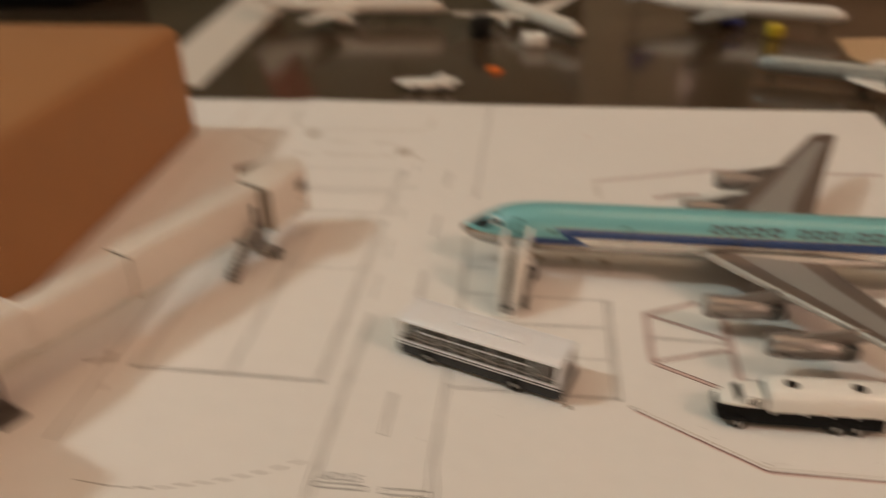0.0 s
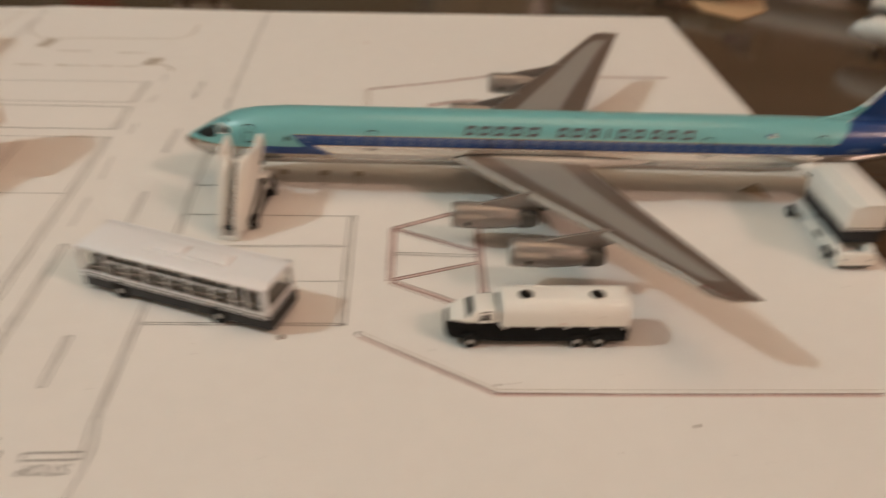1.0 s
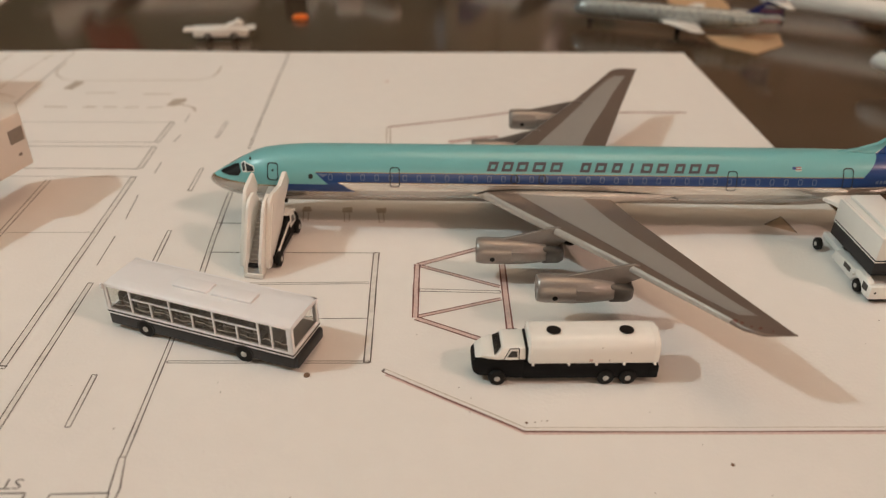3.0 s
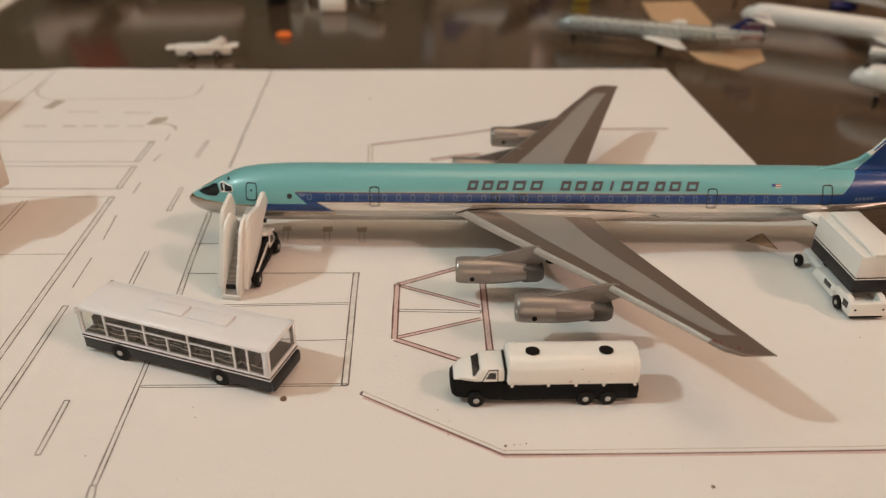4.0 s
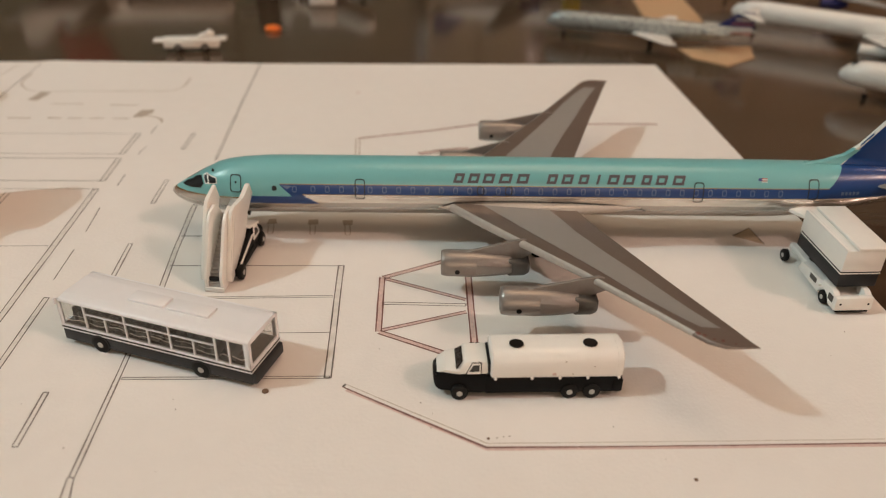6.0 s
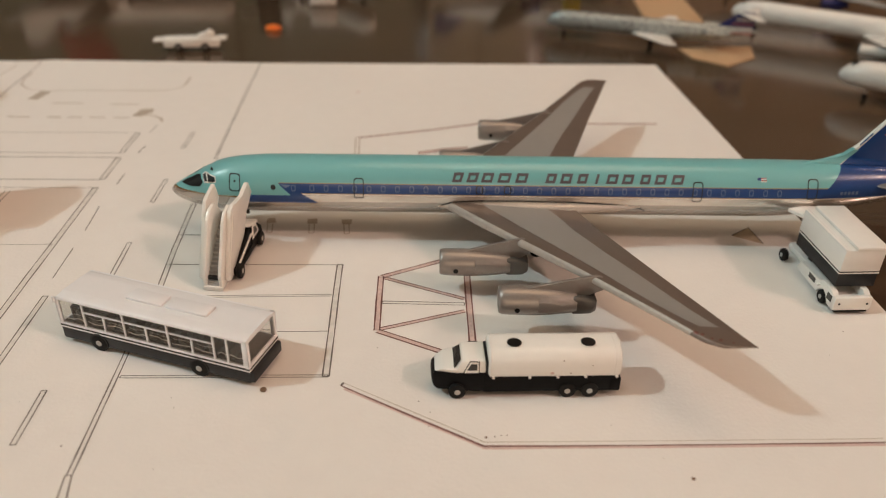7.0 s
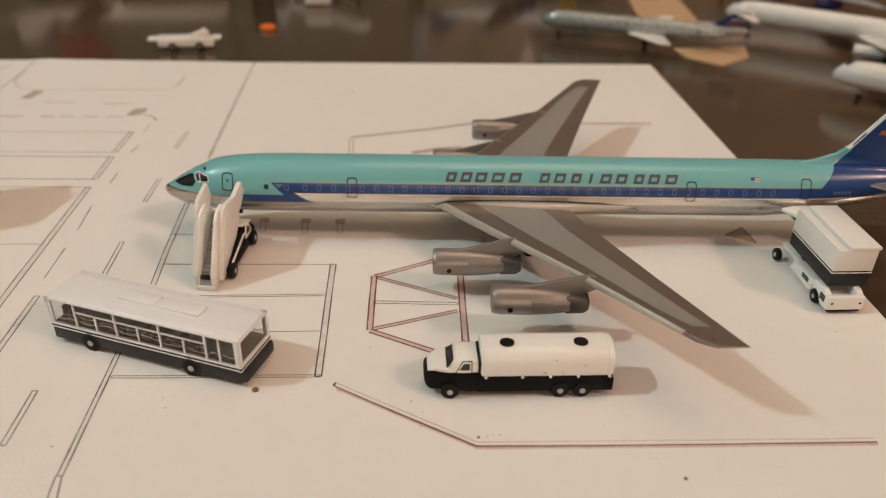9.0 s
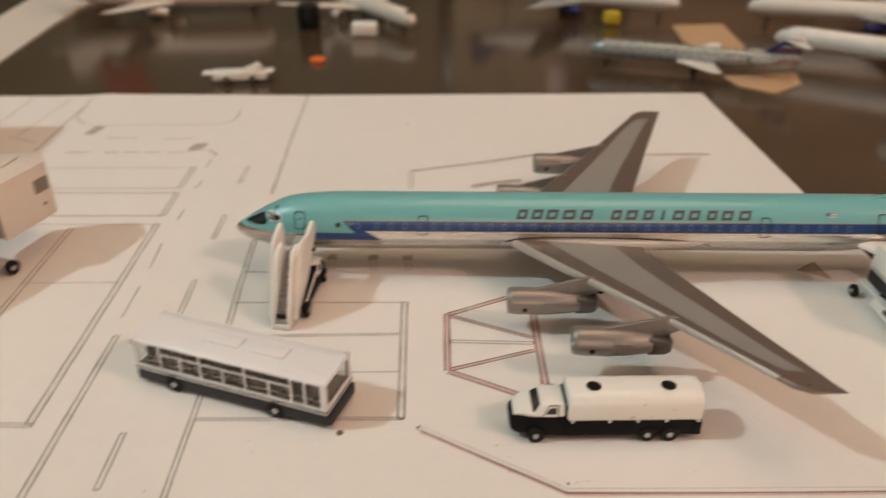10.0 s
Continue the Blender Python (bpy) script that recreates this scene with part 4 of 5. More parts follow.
    for s in (-1, 1):
        yy = s * (W - 0.5)
        for x0, x1 in ((-15.5, -11.8), (-11.4, -8.3), (-7.9, -4.7), (-4.3, -0.9), (-0.5, 2.9), (3.3, 6.8), (7.2, 10.5), (11.0, 12.7), (13.1, 15.4)):
            bm = bmesh.new()
            z0 = 3.9 + rng.uniform(-0.15, 0.25)
            pts = []
            for i in range(9):
                f = i / 8
                pts.append((x0 + (x1 - x0) * f, z0 + 0.16 * math.sin(5 * f + 6 * rng.random() * 0.3 + x0)))
            rows = [[bm.verts.new((x, yy, z + d)) for d in (0, 0.17 + 0.05 * rng.random())] for x, z in pts]
            for p, q in zip(rows, rows[1:]):
                bm.faces.new((p[0], q[0], q[1], p[1]))
            part("seat_row", bm, SEATS, b, "pale wavy seat moulding behind the glass")
            if x1 - x0 > 2.5:
                top = bmesh.new()
                rows = [[top.verts.new((x0 + (x1 - x0) * f, yy, 4.75 + 0.1 * math.sin(7 * f + x0) + d)) for d in (0, 0.09)] for f in (0.1, 0.3, 0.5, 0.7, 0.9)]
                for p, q in zip(rows, rows[1:]):
                    top.faces.new((p[0], q[0], q[1], p[1]))
                part("seat_top", top, SEATS, b, "pale seat tops behind the glass")
    for x in (-9.7, 7.8):
        part("wheel_arch", disc("y", (x, -W - 0.02, 0.9), 1.62, 0.14, 20), BLACK, b)
        for s in (-1, 1):
            wheel(b, x, s * (W - 0.3), 0.8, 1.45, 0.95, "y", s)
    for y, z in ((-W - 0.1, 7.9), (W + 0.1, 7.3)):
        part("mirror", box(-L - 0.22, y - 0.16, z - 1.0, -L + 0.12, y + 0.16, z, 0.08), BUSWHITE, b)
    return b


make_bus()

# ---- fuel tanker ----


def taper(bm):
    """The cab's plan narrows towards the nose, and its sides lean in above the waist."""
    for v in bm.verts:
        nose = max(0.0, -11.2 - v.co.x)
        v.co.z -= 0.055 * nose * nose * (1 if v.co.z > 3 else 0)
        v.co.y *= (1 - 0.15 * nose) * (1 - 0.11 * max(0.0, v.co.z - 4.9))
    return bm


def make_tanker():
    t = thing("model_fuel_truck", (63.7, -44.5, 0), 2.4, "white tank and charcoal chassis model fuel truck", "model truck")
    part("chassis", box(-6.8, -2.75, 1.0, 13.0, 2.75, 4.3, 0.3), DARK, t, "charcoal chassis")
    part("rear_box", box(11.6, -2.85, 1.1, 13.2, 2.85, 3.4, 0.25), DARK, t)
    low = prism([(-14.0, 1.7), (-13.5, 1.0), (-7.0, 1.0), (-6.5, 1.3), (-6.5, 4.65), (-12.8, 4.65), (-13.7, 4.75), (-14.2, 4.2)], "y", -2.85, 2.85, 0.6)
    taper(low)
    part("cab_lower", low, DARK, t, "charcoal cab base")
    hood = prism([(-13.75, 4.55), (-10.2, 4.55), (-10.2, 5.2), (-10.9, 5.3), (-12.5, 5.1), (-13.5, 4.85)], "y", -2.7, 2.7, 0.22)
    taper(hood)
    part("hood", hood, WHITE, t, "white bonnet")
    cab = prism([(-11.1, 4.6), (-6.45, 4.6), (-6.45, 6.2), (-6.7, 6.45), (-9.5, 6.45), (-9.9, 6.3)], "y", -2.7, 2.7, 0.22)
    taper(cab)
    c = part("cab", cab, WHITE, t, "white cab")
    ws = bmesh.new()
    vs = [ws.verts.new(p) for p in ((-11.0, -2.45, 5.1), (-11.0, 2.45, 5.1), (-10.0, 2.0, 6.25), (-10.0, -2.0, 6.25))]
    lo = [ws.verts.new(v.co + Vector((-0.08, 0, 0.05))) for v in vs]
    ws.faces.new(lo)
    for i in range(4):
        ws.faces.new((vs[i], vs[(i + 1) % 4], lo[(i + 1) % 4], lo[i]))
    taper(ws)
    part("windscreen", ws, SMOKED, c, "smoked windscreen")
    for s in (-1, 1):
        y = s * 2.7
        part("door_line", taper(prism([(-9.7, 4.66), (-7.35, 4.66), (-7.35, 6.4), (-8.75, 6.4)], "y", y - 0.03 * s, y + 0.07 * s)), BLACK, c)
        part("door", taper(prism([(-9.5, 4.75), (-7.5, 4.75), (-7.5, 6.28), (-8.7, 6.28)], "y", y, y + 0.11 * s)), WHITE, c)
        part("side_window", taper(prism([(-9.15, 5.15), (-7.7, 5.15), (-7.7, 6.05), (-8.55, 6.05)], "y", y, y + 0.15 * s)), SMOKED, c)
    part("cab_back", box(-6.5, -2.5, 4.2, -6.05, 2.5, 6.3, 0.1), BLACK, c, "dark gap behind the cab")
    prof = [(-2.95, 4.1), (-3.1, 4.5), (-3.1, 6.2), (-2.9, 7.1), (-2.3, 7.85), (-1.5, 8.2), (0, 8.32), (1.5, 8.2), (2.3, 7.85), (2.9, 7.1), (3.1, 6.2), (3.1, 4.5), (2.95, 4.1)]
    tank = part("tank", prism(prof, "x", -6.1, 12.9, 0.35), WHITE, t, "white rounded tank", smooth=50)
    part("tank_seam", prism([(u * 1.005, 4.1 + (v - 4.1) * 1.004) for u, v in prof], "x", -5.9, -5.6, 0.1), WHITE, tank, smooth=50)
    for x in (-2.4, 8.2):
        hatch = disc("z", (0, 0, 0), 1.04, 0.14, 24)
        bmesh.ops.transform(hatch, matrix=Matrix.Translation((x, -0.5, 8.34)) @ Matrix.Rotation(radians(-5), 4, "X"), verts=hatch.verts)
        part("hatch", hatch, BLACK, tank, "round black hatch")
    for x in (-5.4, -0.2, 3.8, 7.8, 12.3):
        part("bracket", disc("y", (x, -3.05, 4.12), 0.21, 0.4, 12), WHITE, tank)
    part("end_seam", prism([(u * 1.004, 4.1 + (v - 4.1) * 1.003) for u, v in prof], "x", 11.9, 12.05, 0.05), WHITE, tank, smooth=50)
    for q, z in ((8.6, 6.1), (5.6, 4.75), (4.4, 7.0)):
        part("fleck", disc("y", (q, -3.1, z), 0.09, 0.05, 7), BROWN, tank, "brown paint fleck")
    part("red_mark", box(2.7, -3.16, 4.6, 3.2, -3.09, 5.0), RED_PENCIL, tank, "faded red mark")
    for x in (-10.4, 5.5, 8.75):
        for s in (-1, 1):
            wheel(t, x, s * 2.55, 1.3, 1.3, 0.9, "y", s)
    return t


make_tanker()

# ---- passenger stairs truck ----


def make_stairs():
    s = thing("model_stairs_truck", (12.95, -12.85, 0), -6.0, "white model passenger stairs on a dark truck beside the airliner", "model stairs truck")
    main = [(-8.6, 0.2), (-8.8, 3.0), (-4.4, 11.2), (-3.0, 12.5), (-1.0, 12.9), (0.4, 11.9), (2.0, 9.4), (-5.5, 0.2)]
    outer = [(-7.4, 1.4), (-6.5, 3.7), (-3.3, 11.6), (-2.4, 12.7), (-0.8, 13.0), (3.2, 12.2), (6.3, 13.5), (7.1, 13.3), (8.2, 10.8), (5.6, 9.4), (4.0, 8.6), (3.4, 6.6), (0.4, 3.4), (-3.4, 1.2), (-6.4, 0.8)]
    outer_left = [(-7.6, 1.6), (-6.6, 3.7), (-2.6, 12.2), (-1.6, 13.6), (-0.6, 13.9), (2.8, 14.8), (4.0, 11.7), (2.0, 9.8), (-3.0, 2.5), (-6.6, 1.0)]
    for d in (-1, 1):
        part("side_panel", prism(main, "x", d * 1.05, d * 1.7, 0.15), WHITE, s, "white side panel")
        o = 0.3 if d < 0 else 0.0
        part("upper_panel", prism(outer if d > 0 else outer_left, "x", d * (1.75 + o), d * (2.5 + o), 0.2), WHITE, s, "tall white outer panel with pointed guard")
        part("ridge", prism([(-6.6, 2.6), (-6.7, 3.0), (-2.3, 11.6), (-2.0, 11.4)], "x", d * 2.45, d * 2.65, 0.06), WHITE, s)
    part("stringer", prism([(-8.6, 0.2), (-8.4, 1.3), (1.6, 9.4), (6.6, 10.2), (6.6, 9.4), (3.4, 8.4), (-6.0, 0.2)], "x", -1.1, 1.1), STEP, s)
    for i in range(16):
        f = i / 15
        part("step", box(-1.05, -8.3 + 9.6 * f, 1.1 + 8.2 * f, 1.05, -7.8 + 9.6 * f, 1.75 + 8.2 * f), STEP, s)
    part("step_gap", box(-0.95, -8.1, 1.9, 0.95, -7.6, 2.5), BLACK, s, "dark slot at the foot")
    part("foot_plate", box(-1.7, -8.9, 0.1, 1.7, -8.2, 0.9, 0.08), WHITE, s)
    part("chassis", box(-2.2, -5.0, 0.9, 3.2, 9.0, 2.3, 0.2), DARK, s, "charcoal chassis")
    part("ramp_frame", prism([(-5.0, 1.0), (-4.2, 2.2), (3.4, 6.0), (4.2, 5.2), (3.8, 2.0)], "x", 2.4, 3.0, 0.1), DARK, s, "charcoal lifting frame")
    part("white_line", prism([(-4.0, 2.1), (-4.0, 2.5), (4.0, 4.7), (4.0, 4.2)], "x", 2.95, 3.25, 0.05), WHITE, s)
    cab = part("cab", prism([(3.6, 2.0), (9.4, 1.2), (9.6, 2.6), (8.8, 3.6), (7.2, 5.2), (3.6, 6.4)], "x", -2.4, 3.2, 0.25), DARK, s, "charcoal cab")
    part("roof", prism([(2.8, 6.3), (7.0, 5.15), (7.5, 5.0), (7.3, 5.5), (2.8, 6.9)], "x", -2.3, 3.3, 0.12), WHITE, cab, "white cab roof")
    part("door_frame", prism([(3.9, 3.2), (6.9, 3.1), (7.2, 3.7), (6.3, 5.3), (4.2, 6.0)], "x", 3.1, 3.3, 0.05), WHITE, cab, "white window frame")
    part("side_window", prism([(4.5, 3.9), (6.3, 3.8), (5.8, 5.0), (4.7, 5.4)], "x", 3.2, 3.38), SMOKED, cab)
    part("bonnet", prism([(7.0, 3.2), (9.6, 2.5), (9.4, 3.1), (7.4, 4.2)], "x", -2.1, 2.9, 0.15), DARK, cab)
    part("hinge", disc("x", (2.75, 4.6, 8.6), 0.42, 0.4, 12), BLACK, s)
    for y in (-4.0, 7.6):
        wheel(s, 3.3, y, 1.4, 1.4, 0.9, "x", 1)
        wheel(s, -2.4, y, 1.4, 1.4, 0.9, "x", -1)
    return s


make_stairs()

# ---- catering truck ----


def make_catering():
    c = thing("model_catering_truck", (121.2, -15.0, 0), 3.4, "white model catering truck with raised box and charcoal band", "model truck")
    part("frame", box(-2.6, -8.5, 1.2, 2.6, 10.0, 2.4, 0.25), WHITE, c, "white chassis")
    side = [(-10.0, 1.0), (-9.8, 3.2), (-8.6, 3.9), (-5.4, 4.1), (-5.0, 3.4), (2.0, 3.2), (3.0, 1.2), (-4.6, 1.0), (-5.2, 2.3), (-6.4, 2.9), (-7.6, 2.4), (-8.2, 1.0)]
    for s in (-1, 1):
        part("cab_side", prism(side, "x", s * 3.35 - 0.95, s * 2.2 - 0.95, 0.15), WHITE, c, "white low cab side")
        x = s * 3.35 - 0.95
        part("side_window", box(x - 0.06, -3.6, 2.1, x + 0.06, -1.4, 3.0), SMOKED, c)
        part("side_window", box(x - 0.06, -9.4, 2.0, x + 0.06, -7.9, 3.2), SMOKED, c)
    front = part("cab_front", box(-4.3, -10.4, 0.9, 2.4, -9.3, 3.5, 0.3), WHITE, c, "white cab front")
    for x in (-3.4, 1.5):
        part("headlight", disc("y", (x, -10.42, 2.3), 0.2, 0.1, 10), BLACK, front)
    part("bumper", box(-3.8, -10.2, 0.5, 2.0, -8.6, 0.95, 0.1), DARK, front)
    part("cab_deck", box(-3.8, -9.4, 1.2, 2.2, -5.2, 1.9, 0.1), BLACK, c, "dark open cab deck")
    part("mirror", box(-4.9, -5.3, 2.6, -3.6, -4.8, 3.0, 0.12), WHITE, c)
    lower = part("box_lower", box(-3.5, -7.9, 4.1, 3.5, 6.6, 7.1, 0.25), SKIRT, c, "charcoal lower box")
    part("white_line", box(-3.54, -7.94, 6.75, 3.54, 6.64, 6.95), WHITE, lower)
    upper = part("box_upper", box(-3.55, -7.95, 7.15, 3.55, 6.7, 11.3, 0.2), WHITE, c, "white box")
    part("lid", box(-1.7, -8.15, 11.3, 3.75, 6.9, 11.95, 0.2), WHITE, upper, "white lid")
    part("lid_step", box(-3.6, -7.8, 11.1, -2.9, 6.6, 11.45, 0.15), WHITE, upper)
    part("platform", prism([(-3.5, 6.4), (-5.2, 9.4), (-2.6, 10.2), (0.5, 10.2), (0.5, 6.4)], "z", 9.4, 10.1, 0.15), WHITE, c, "white front platform")
    for k in (-1, 1):
        part("lift_arm", prism([(k * -4.5 - 0.5, 2.2), (k * -4.5 + 0.5, 2.2), (k * 4.0 + 0.5, 4.5), (k * 4.0 - 0.5, 4.5)], "x", k * 1.6 - 0.25, k * 1.6 + 0.25), DARK, c)
    for y in (-6.4, 7.4):
        for s in (-1, 1):
            wheel(c, s * 3.1 - (1.5 if y > 0 else 0.9), y, 1.22, 1.22, 0.9, "x", s)
    return c


make_catering()

# ---- jet bridge ----


def make_bridge():
    b = thing("model_jet_bridge", (-59.9, -36.6, 0), 66.4, "cream model jet bridge with telescoping tubes and dark stairs", "model jet bridge")
    part("rear_tube", box(-58, -0.3, 10.0, -20.8, 7.2, 18.6, 0.5), CREAM, b, "wide rear tube")
    part("rear_collar", box(-21.4, -0.5, 9.8, -20.6, 7.4, 18.8, 0.3), CREAM, b)
    part("middle_tube", box(-21, 0.6, 8.7, 2.0, 6.3, 16.9, 0.4), CREAM, b, "narrow middle tube")
    main = part("main_tube", box(1.2, 0.0, 8.0, 35.4, 7.0, 17.5, 0.4), CREAM, b, "wide front tube")
    part("tube_collar", box(0.9, -0.15, 7.9, 1.7, 7.15, 17.7, 0.2), CREAM, main)
    part("collar_seam", box(0.8, 0.3, 8.4, 0.95, 6.7, 17.2), BELLOWS, main)
    part("roof_seam", box(1.8, 0.35, 17.5, 35.2, 0.6, 17.62, 0.04), CREAM, main)
    part("service_door", box(32.6, -0.2, 9.1, 33.8, 0.1, 14.2, 0.05), BLACK, main, "dark service door")
    part("bellows", prism([(35.3, -0.6), (36.6, -2.6), (37.4, -2.8), (37.4, 7.6), (35.3, 6.6)], "z", 7.4, 17.2, 0.2), BELLOWS, b, "brown-grey folded bellows")
    c = part("cab", prism([(36.6, -3.1), (49.8, -1.3), (53.4, 4.0), (48.0, 9.8), (38.4, 8.6), (36.6, 7.0)], "z", 6.7, 17.9, 0.4), CREAM, b, "turned bridge cab")
    way = Vector((13.2, 1.8, 0)).normalized()
    out = Vector((way.y, -way.x, 0))
    foot = Vector((36.6, -3.1, 0))
    pane = [foot + way * u + out * o for u, o in ((9.2, -0.1), (12.8, -0.1), (12.8, 0.1), (9.2, 0.1))]
    part("cab_window", prism([(p.x, p.y) for p in pane], "z", 12.4, 15.2), BELLOWS, c, "brown-grey cab window")
    pane = [foot + way * u + out * o for u, o in ((10.4, -0.1), (11.2, -0.1), (11.2, 0.12), (10.4, 0.12))]
    part("latch", prism([(p.x, p.y) for p in pane], "z", 9.6, 10.1), BELLOWS, c)
    part("roof_rib", prism([(44.0, 3.0), (48.4, 4.4), (48.2, 5.0), (43.8, 3.6)], "z", 17.9, 18.3, 0.1), CREAM, c)
    part("canopy_bar", prism([(41.6, 12.6), (47.6, 9.9), (48.2, 10.8), (42.2, 13.6)], "z", 15.4, 17.2, 0.1), BROWN, c, "dark brown canopy bar")
    leg = part("support", box(33.6, 0.6, 2.2, 36.2, 5.6, 8.1, 0.2), DARKMETAL, b)
    part("axle", box(34.6, -2.6, 1.5, 36.4, 8.4, 3.0, 0.2), HUB, leg, "grey axle beam")
    for y in (-2.9, 8.6):
        wheel(leg, 36.0, y, 1.5, 1.5, 1.0, "y", -1 if y < 1 else 1)
    p0, p1 = Vector((22.8, -1.5, 0.3)), Vector((31.6, -1.5, 8.4))
    wide = Vector((0, 1.2, 0))
    up = Vector((-0.5, 0, 0.5))
    st = part("service_stairs", loft([[p - wide, p + wide, p + wide + up, p - wide + up] for p in (p0, p1)]), DARKMETAL, b, "dark service stairs", smooth=0)
    for i in range(10):
        p = p0.lerp(p1, (i + 0.5) / 10)
        part("tread", box(p.x - 0.9, p.y - 1.15, p.z + 0.5, p.x + 0.1, p.y + 1.15, p.z + 0.7), BELLOWS, st)
    for q in (-1, 1):
        for h in (1.2, 2.1):
            rail = [[p + wide * q + Vector((dx, dy, h + dz)) for dx, dy, dz in ((0, 0, 0), (0.18, 0, -0.18), (0.18, 0.18, -0.18), (0, 0.18, 0))] for p in (p0, p1)]
            part("handrail", loft(rail), HUB, st, "pale metal rail", smooth=0)
        for f in (0.0, 0.2, 0.4, 0.6, 0.8, 1.0):
            p = p0.lerp(p1, f) + wide * q
            part("rail_post", box(p.x - 0.1, p.y - 0.1, p.z, p.x + 0.1, p.y + 0.1, p.z + 2.1), HUB, st)
    part("landing", box(31.0, -2.8, 8.2, 34.4, 0.0, 8.7, 0.1), DARKMETAL, b)
    part("column", disc("z", (-29, 3.2, 5.2), 1.5, 10.4, 18), DARKMETAL, b)
    part("column_foot", box(-32, -2.6, 0.0, -27, 6.0, 1.0, 0.2), DARKMETAL, b)
    # out of view; added and made tall to shade the paper beside the tubes
    part("shadow_block", box(-64, -4.5, 0.2, -42, 10.5, 32.0, 0.8), CREAM, b, "unseen cream block, added to cast a shadow beside the bridge")
    return b


make_bridge()

# ---- models and clutter on the table behind the sheet ----
TABLE = -0.3


def small_jet(label, nose, toward, length, r, body, wing, tail, engine, stand, tail_bands=False, wing_at_share=0.42, span=0.4):
    """A small model jet: nose at (x, y), pointing away from toward, resting on its gear."""
    d = Vector((toward[0] - nose[0], toward[1] - nose[1]))
    j = thing("model_jet", (nose[0], nose[1], TABLE), math.degrees(math.atan2(d.y, d.x)), label, "model airplane", "model jets behind the drawing")
    L, c = length, stand + r
    prof = [(0, 0.1, -0.25), (0.008, 0.42, -0.18), (0.025, 0.7, -0.08), (0.06, 0.93, 0), (0.1, 1.0, 0), (0.66, 1.0, 0), (0.78, 0.86, 0.1), (0.88, 0.6, 0.3), (0.96, 0.32, 0.5), (1.0, 0.1, 0.62)]
    part("fuselage", loft([ring_x(L * x, 0, c + r * dz, r * k, r * k, 26) for x, k, dz in prof]), body, j, smooth=60)
    part("windscreen", loft([ring_x(L * 0.03, 0, c + r * 0.62, r * 0.42, r * 0.1, 12), ring_x(L * 0.045, 0, c + r * 0.84, r * 0.4, r * 0.1, 12)]), BLACK, j)
    for s in (-1, 1):
        rings = []
        for y, le, te, th in ((0, wing_at_share, wing_at_share + 0.2, 0.4), (span * L, wing_at_share + 0.18, wing_at_share + 0.24, 0.15)):
            z = c - r * 0.65 + 0.1 * y
            up = [(L * (le + u * (te - le)), s * y, z + foil(u) * th * r * 0.5) for u in CHORD]
            dn = [(L * (le + u * (te - le)), s * y, z - foil(u) * th * r * 0.5 - (0.05 if u == 1.0 else 0)) for u in CHORD[::-1][:-1]]
            rings.append(up + dn)
        part("wing", loft(rings), wing, j, smooth=50)
        ex = L * 0.76 if engine == "rear" else L * (wing_at_share + 0.02)
        ey, ez = (s * r * 1.55, c + r * 0.35) if engine == "rear" else (s * L * 0.15, c - r * 0.95)
        er = r * 0.48
        e = part("engine", loft([ring_x(ex, ey, ez, er * 0.8, er * 0.8, 16), ring_x(ex + 0.3, ey, ez, er, er, 16), ring_x(ex + er * 4, ey, ez, er * 0.95, er * 0.95, 16), ring_x(ex + er * 5.4, ey, ez, er * 0.55, er * 0.55, 16)]), tail if engine != "rear" else body, j)
        part("intake", disc("x", (ex, ey, ez), er * 0.78, 0.1, 14), BLACK, e)
        tz = c + r * (2.3 if engine == "rear" else 0.5)
        part("tailplane", prism([(L * 0.9, 0), (L * 0.98, s * L * 0.14), (L * 1.01, s * L * 0.14), (L * 0.99, 0)], "z", tz, tz + 0.4, 0.1), wing, j)
        g = part("main_gear", disc("z", (L * (wing_at_share + 0.12), s * r * 1.1, c * 0.5), 0.3, c * 0.9, 8), SILVER, j)
        part("tyre", disc("y", (L * (wing_at_share + 0.12), s * r * 1.1, 0.95), 0.95, 0.8, 14, 0.15), TYRE, g)
    h = 2.5 if tail_bands else 3.3
    f = part("tail_fin", prism([(L * 0.8, c + r * 0.6), (L * 0.915, c + r * h), (L * 0.985, c + r * h), (L * 0.98, c + r * 0.5)], "y", -0.4, 0.4, 0.15), tail, j)
    if tail_bands:
        for i in range(4):
            z, w = c + r * (0.25 + 0.45 * i), max(0, 0.45 - 0.4 * i) * r
            part("tail_band", prism([(L * (0.84 + 0.018 * i), z), (L * 0.975, z + 0.2), (L * 0.975, z + 0.75), (L * (0.845 + 0.018 * i), z + 0.55)], "y", -0.46 - w, 0.46 + w), MUTED_RED if i % 2 == 0 else CREAM, f)
    g = part("nose_gear", disc("z", (L * 0.09, 0, c * 0.5), 0.3, c * 0.9, 8), SILVER, j)
    part("tyre", disc("y", (L * 0.09, 0, 0.85), 0.85, 0.9, 14, 0.15), TYRE, g)
    return j


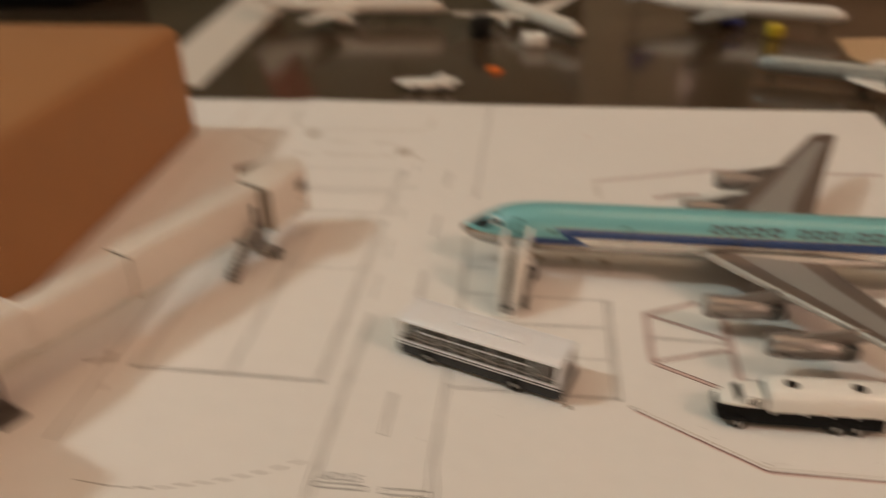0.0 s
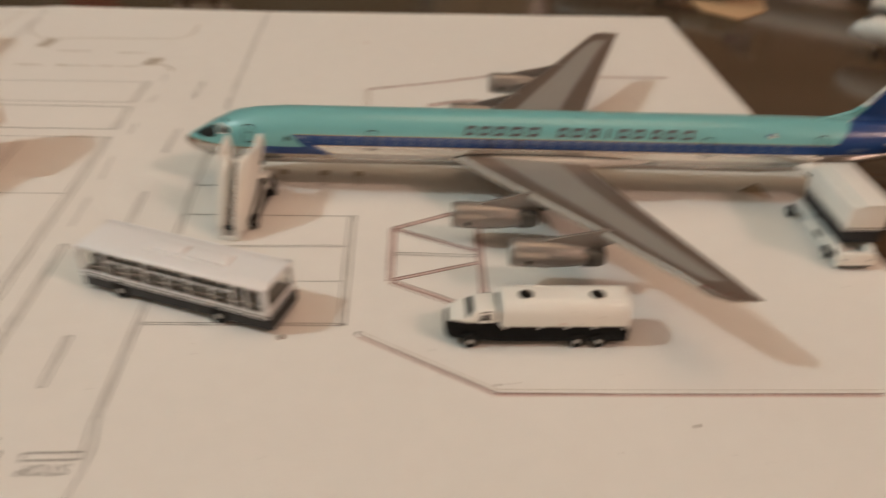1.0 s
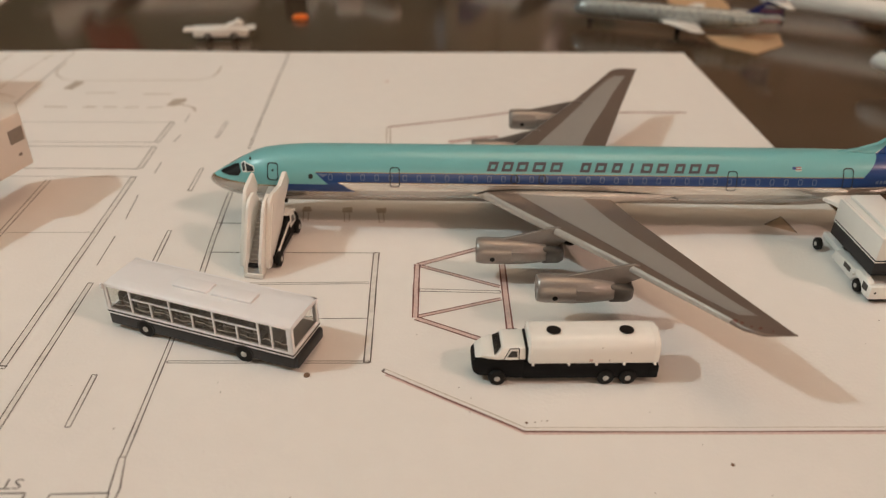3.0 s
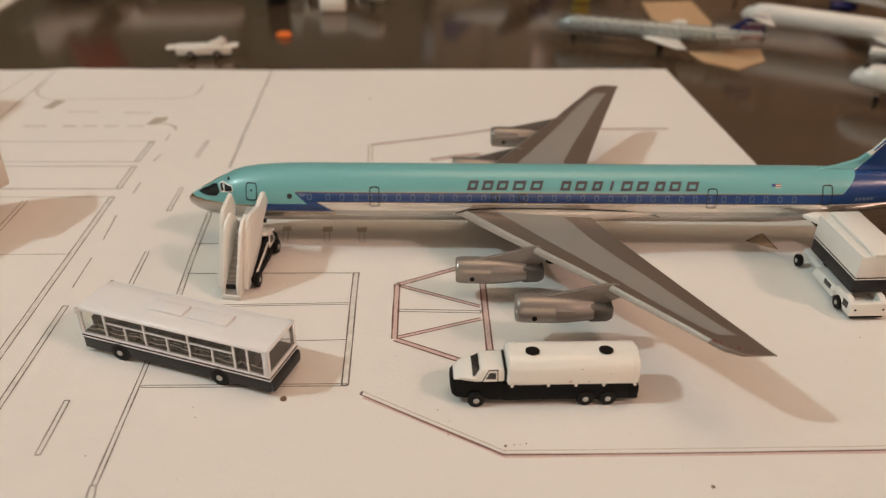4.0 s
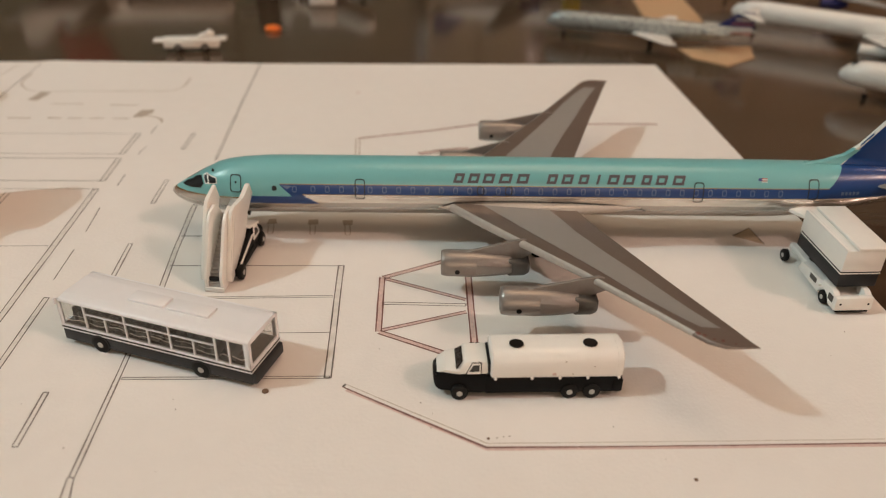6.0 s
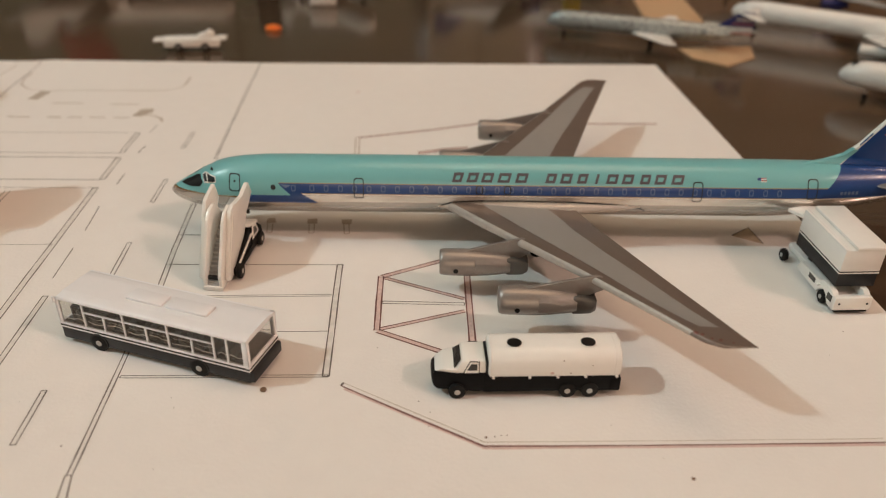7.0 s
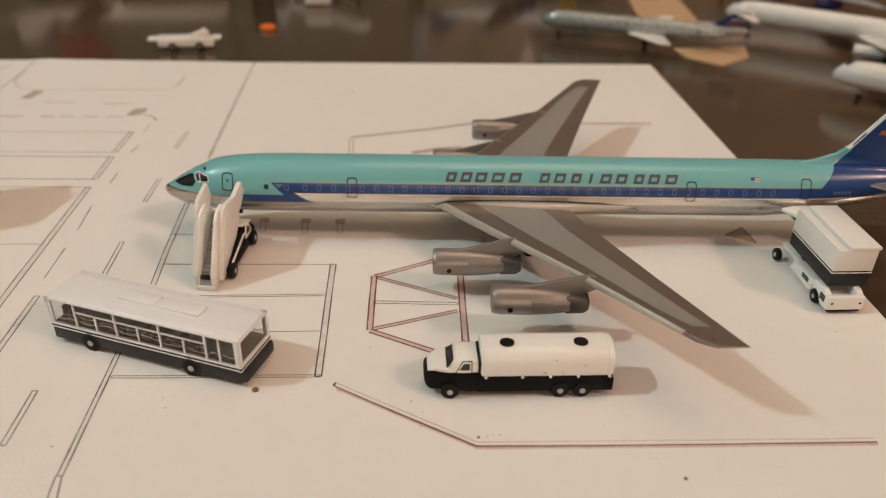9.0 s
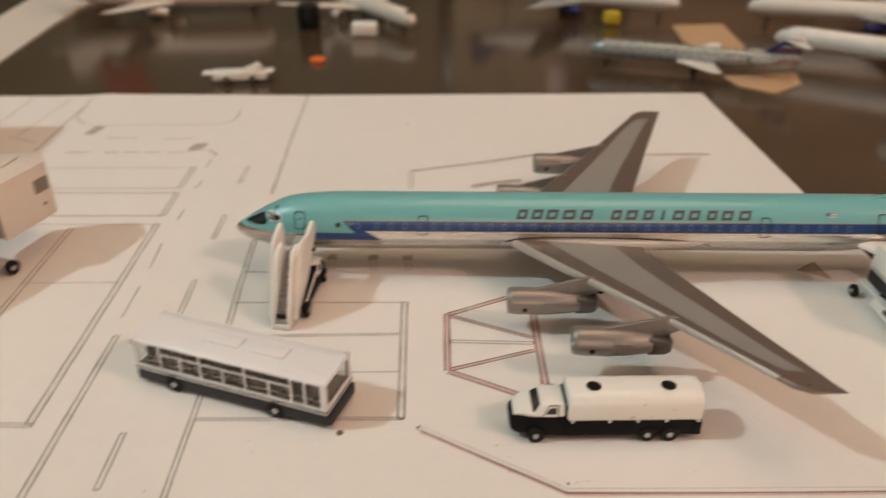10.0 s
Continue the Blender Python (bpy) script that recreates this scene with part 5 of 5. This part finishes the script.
small_jet("pale blue-grey model regional jet with red and blue striped tail", (90, 147), (159.5, 127), 71, 3.2, JETGREY, WHITE, NAVY, "rear", 2.2, True, 0.4, 0.27)
small_jet("white model jet resting on the dark table behind the sheet", (161, 161), (208, 133), 105, 4.0, JETWHITE, JETWHITE, JETWHITE, "wing", 3.0)
small_jet("white model jet with rounded nose near the sheet's edge", (168.5, 88), (217.5, 59), 95, 4.0, JETWHITE, JETGREY, JETWHITE, "wing", 3.2)
small_jet("white model jet far back on the dark table", (168, 213), (225, 200), 100, 4.0, JETWHITE, JETGREY, NAVY, "wing", 3.0)
small_jet("white and navy model jet with navy engines", (140, 216), (66, 235), 95, 3.6, JETWHITE, JETGREY, NAVY, "wing", 3.0)
small_jet("cream model jet lying far back across the table", (-40, 221), (-118, 214), 95, 3.6, CREAM, CREAM, CREAM, "wing", 2.6)
small_jet("cream model jet pointing towards the drawn apron", (25, 183), (-12, 233), 85, 3.6, CREAM, CREAM, CREAM, "wing", 1.6)


def make_tug():
    t = thing("model_baggage_tug", (-29.0, 117.4, TABLE), 8.0, "white model baggage tug with black wheels on the dark table", "model tug")
    part("body", prism([(-8.6, 1.2), (8.6, 1.2), (9.0, 3.6), (3.0, 3.9), (-8.8, 3.9)], "y", -2.6, 2.6, 0.25), WHITE, t)
    part("deck", box(-11.8, -2.2, 3.0, -8.0, 2.2, 3.6, 0.15), WHITE, t)
    part("nose", box(8.4, -2.2, 3.3, 11.0, 2.2, 3.9, 0.15), WHITE, t)
    part("seat", prism([(1.8, 3.8), (5.6, 3.8), (7.4, 5.0), (5.6, 6.4), (4.0, 5.0), (2.0, 4.8)], "y", -1.6, 1.6, 0.2), WHITE, t)
    for x in (-4.2, 4.2):
        for s in (-1, 1):
            wheel(t, x, s * 2.4, 1.3, 1.3, 0.9, "y", s)
    return t


make_tug()


def loose(name, bm, material, at, turn, label, category, smooth=35):
    t = new(name, finish(name, bm, material, smooth))
    t.matrix_basis = pose(at[0] * MM, at[1] * MM, (at[2] if len(at) > 2 else TABLE) * MM, 0, 0, turn)
    return tagged(t, label, category)


loose("black_jar", disc("z", (0, 0, 4.6), 4.7, 9.2, 28, 0.5), BLACK, (-18.6, 191), 0, "glossy black cylindrical jar on the dark table", "jar")
loose("orange_cap", loft([[(r * math.cos(a), r * math.sin(a), z) for a in [2 * math.pi * i / 20 for i in range(20)]] for r, z in ((2.7, 0), (2.9, 0.5), (2.6, 1.1), (1.7, 1.5), (0.4, 1.6))]), ORANGE, (-7.6, 142.5), 0, "small orange plastic cap lying on the table", "cap")
loose("white_block", box(-5.2, -3.5, 0, 5.2, 3.5, 5.0, 0.9), WHITE, (5.4, 180), 4, "small white model van body on the dark table", "model van")
loose("yellow_block", box(-3.4, -3, 0, 3.4, 3, 5.5, 1.2), YELLOW, (108, 203), 10, "small yellow model vehicle on the dark table", "model vehicle")
loose("kraft_scrap", prism([(133.6, 201.3), (155.7, 205), (153.5, 168), (143, 151), (131.3, 173.8)], "z", 0, 0.35), KRAFT, (0, 0), 0, "torn piece of brown kraft card on the table", "card scrap", 0)
loose("kraft_scrap", prism([(133.5, 130.5), (160.2, 134.6), (157, 121.5), (144.7, 111.6), (135.4, 119.5)], "z", 0, 0.35), KRAFT, (0, 0), 0, "folded piece of brown kraft card by the jet's tail", "card scrap", 0)
loose("cream_strip", prism([(-116, 112), (-124.6, 192), (-128.5, 300), (-166, 300), (-157, 235), (-150, 175), (-142, 112)], "z", 0, 0.3), CREAM, (0, 0), 0, "flat strip of cream paper on the dark table", "paper strip", 0)


# unseen; added so the tabletop reflects a dark red streak
def streak_pole():
    p = thing("streak_pole", (-463, 640, -750), 0, "unseen dark red pole, added for the red streak reflected in the table", "pole")
    a, b, c = Vector((0, 0, 0)), Vector((220, -136, 815)), Vector((261, -161, 970))
    ring = lambda q, r: [(q.x + r * math.cos(t), q.y + r * math.sin(t), q.z) for t in [2 * math.pi * i / 20 for i in range(20)]]
    part("shaft", loft([ring(a, 17), ring(b, 17)]), WOOD, p)
    part("grip", loft([ring(b, 17), ring(b.lerp(c, 0.05), 19), ring(b.lerp(c, 0.9), 19), ring(c, 14)]), MAROON, p, "dark red varnished end")
    return p


streak_pole()

loose("black_case", box(-52, -40, 0, 52, 40, 42, 2.0), DARK, (-289, 258), 4, "plain black case standing behind the cardboard box", "case")


def reflection_cabinet():
    """A pale tall cabinet against the far wall, added to brighten the tabletop's reflection; only that reflection is in
    view.
    """
    c = thing("reflection_cabinet", (195, 2370, -750), 0, "unseen pale wooden cabinet, added for a bright strip in the table reflection", "cabinet")
    # dark body edges give the thin dark lines beside the reflected bright strip
    part("body", box(-190, -110, 0, 215, 115, 2050, 4), WOOD, c, "dark cabinet body")
    for x in (-82, 82):
        d = part("door", box(x - 78, -126, 60, x + 78, -110, 2000, 3), PALEWOOD, c, "pale wooden door")
        part("handle", disc("y", (x * 0.2, -132, 1150), 9, 12, 14, 2), HUB, d)
    return c


reflection_cabinet()


def reflection_unit():
    """A long dark wall unit below the lit upper wall, added to darken the tabletop's reflection; only that reflection
    is in view.
    """
    u = thing("reflection_unit", (0, 2300, -750), 0, "unseen olive-brown wall unit, added to darken the table reflection", "wall unit")
    for x0, x1, h in ((-2320, 0, 1700), (415, 2320, 1515)):
        part("back_panel", box(x0 + 20, 188, 0, x1 - 20, 195, h), WALLUNIT, u)
        part("top_board", box(x0, -15, h, x1, 195, h + 30, 3), WALLUNIT, u)
    # right-hand doors are warmer and lower to brighten the reflection on that side
    for x in (-2290, -1715, -1140, -565, 575, 1150, 1725):
        part("door", box(x, -10, 80, x + 560, 12, 1505 if x > 0 else 1690, 3), WARMUNIT if x > 0 else WALLUNIT, u)
    for x in (-2310, -20, 415, 2290):
        part("side_board", box(x, 12, 0, x + 18, 186, 1513 if x > 0 else 1698, 2), WALLUNIT, u)
    return u


reflection_unit()
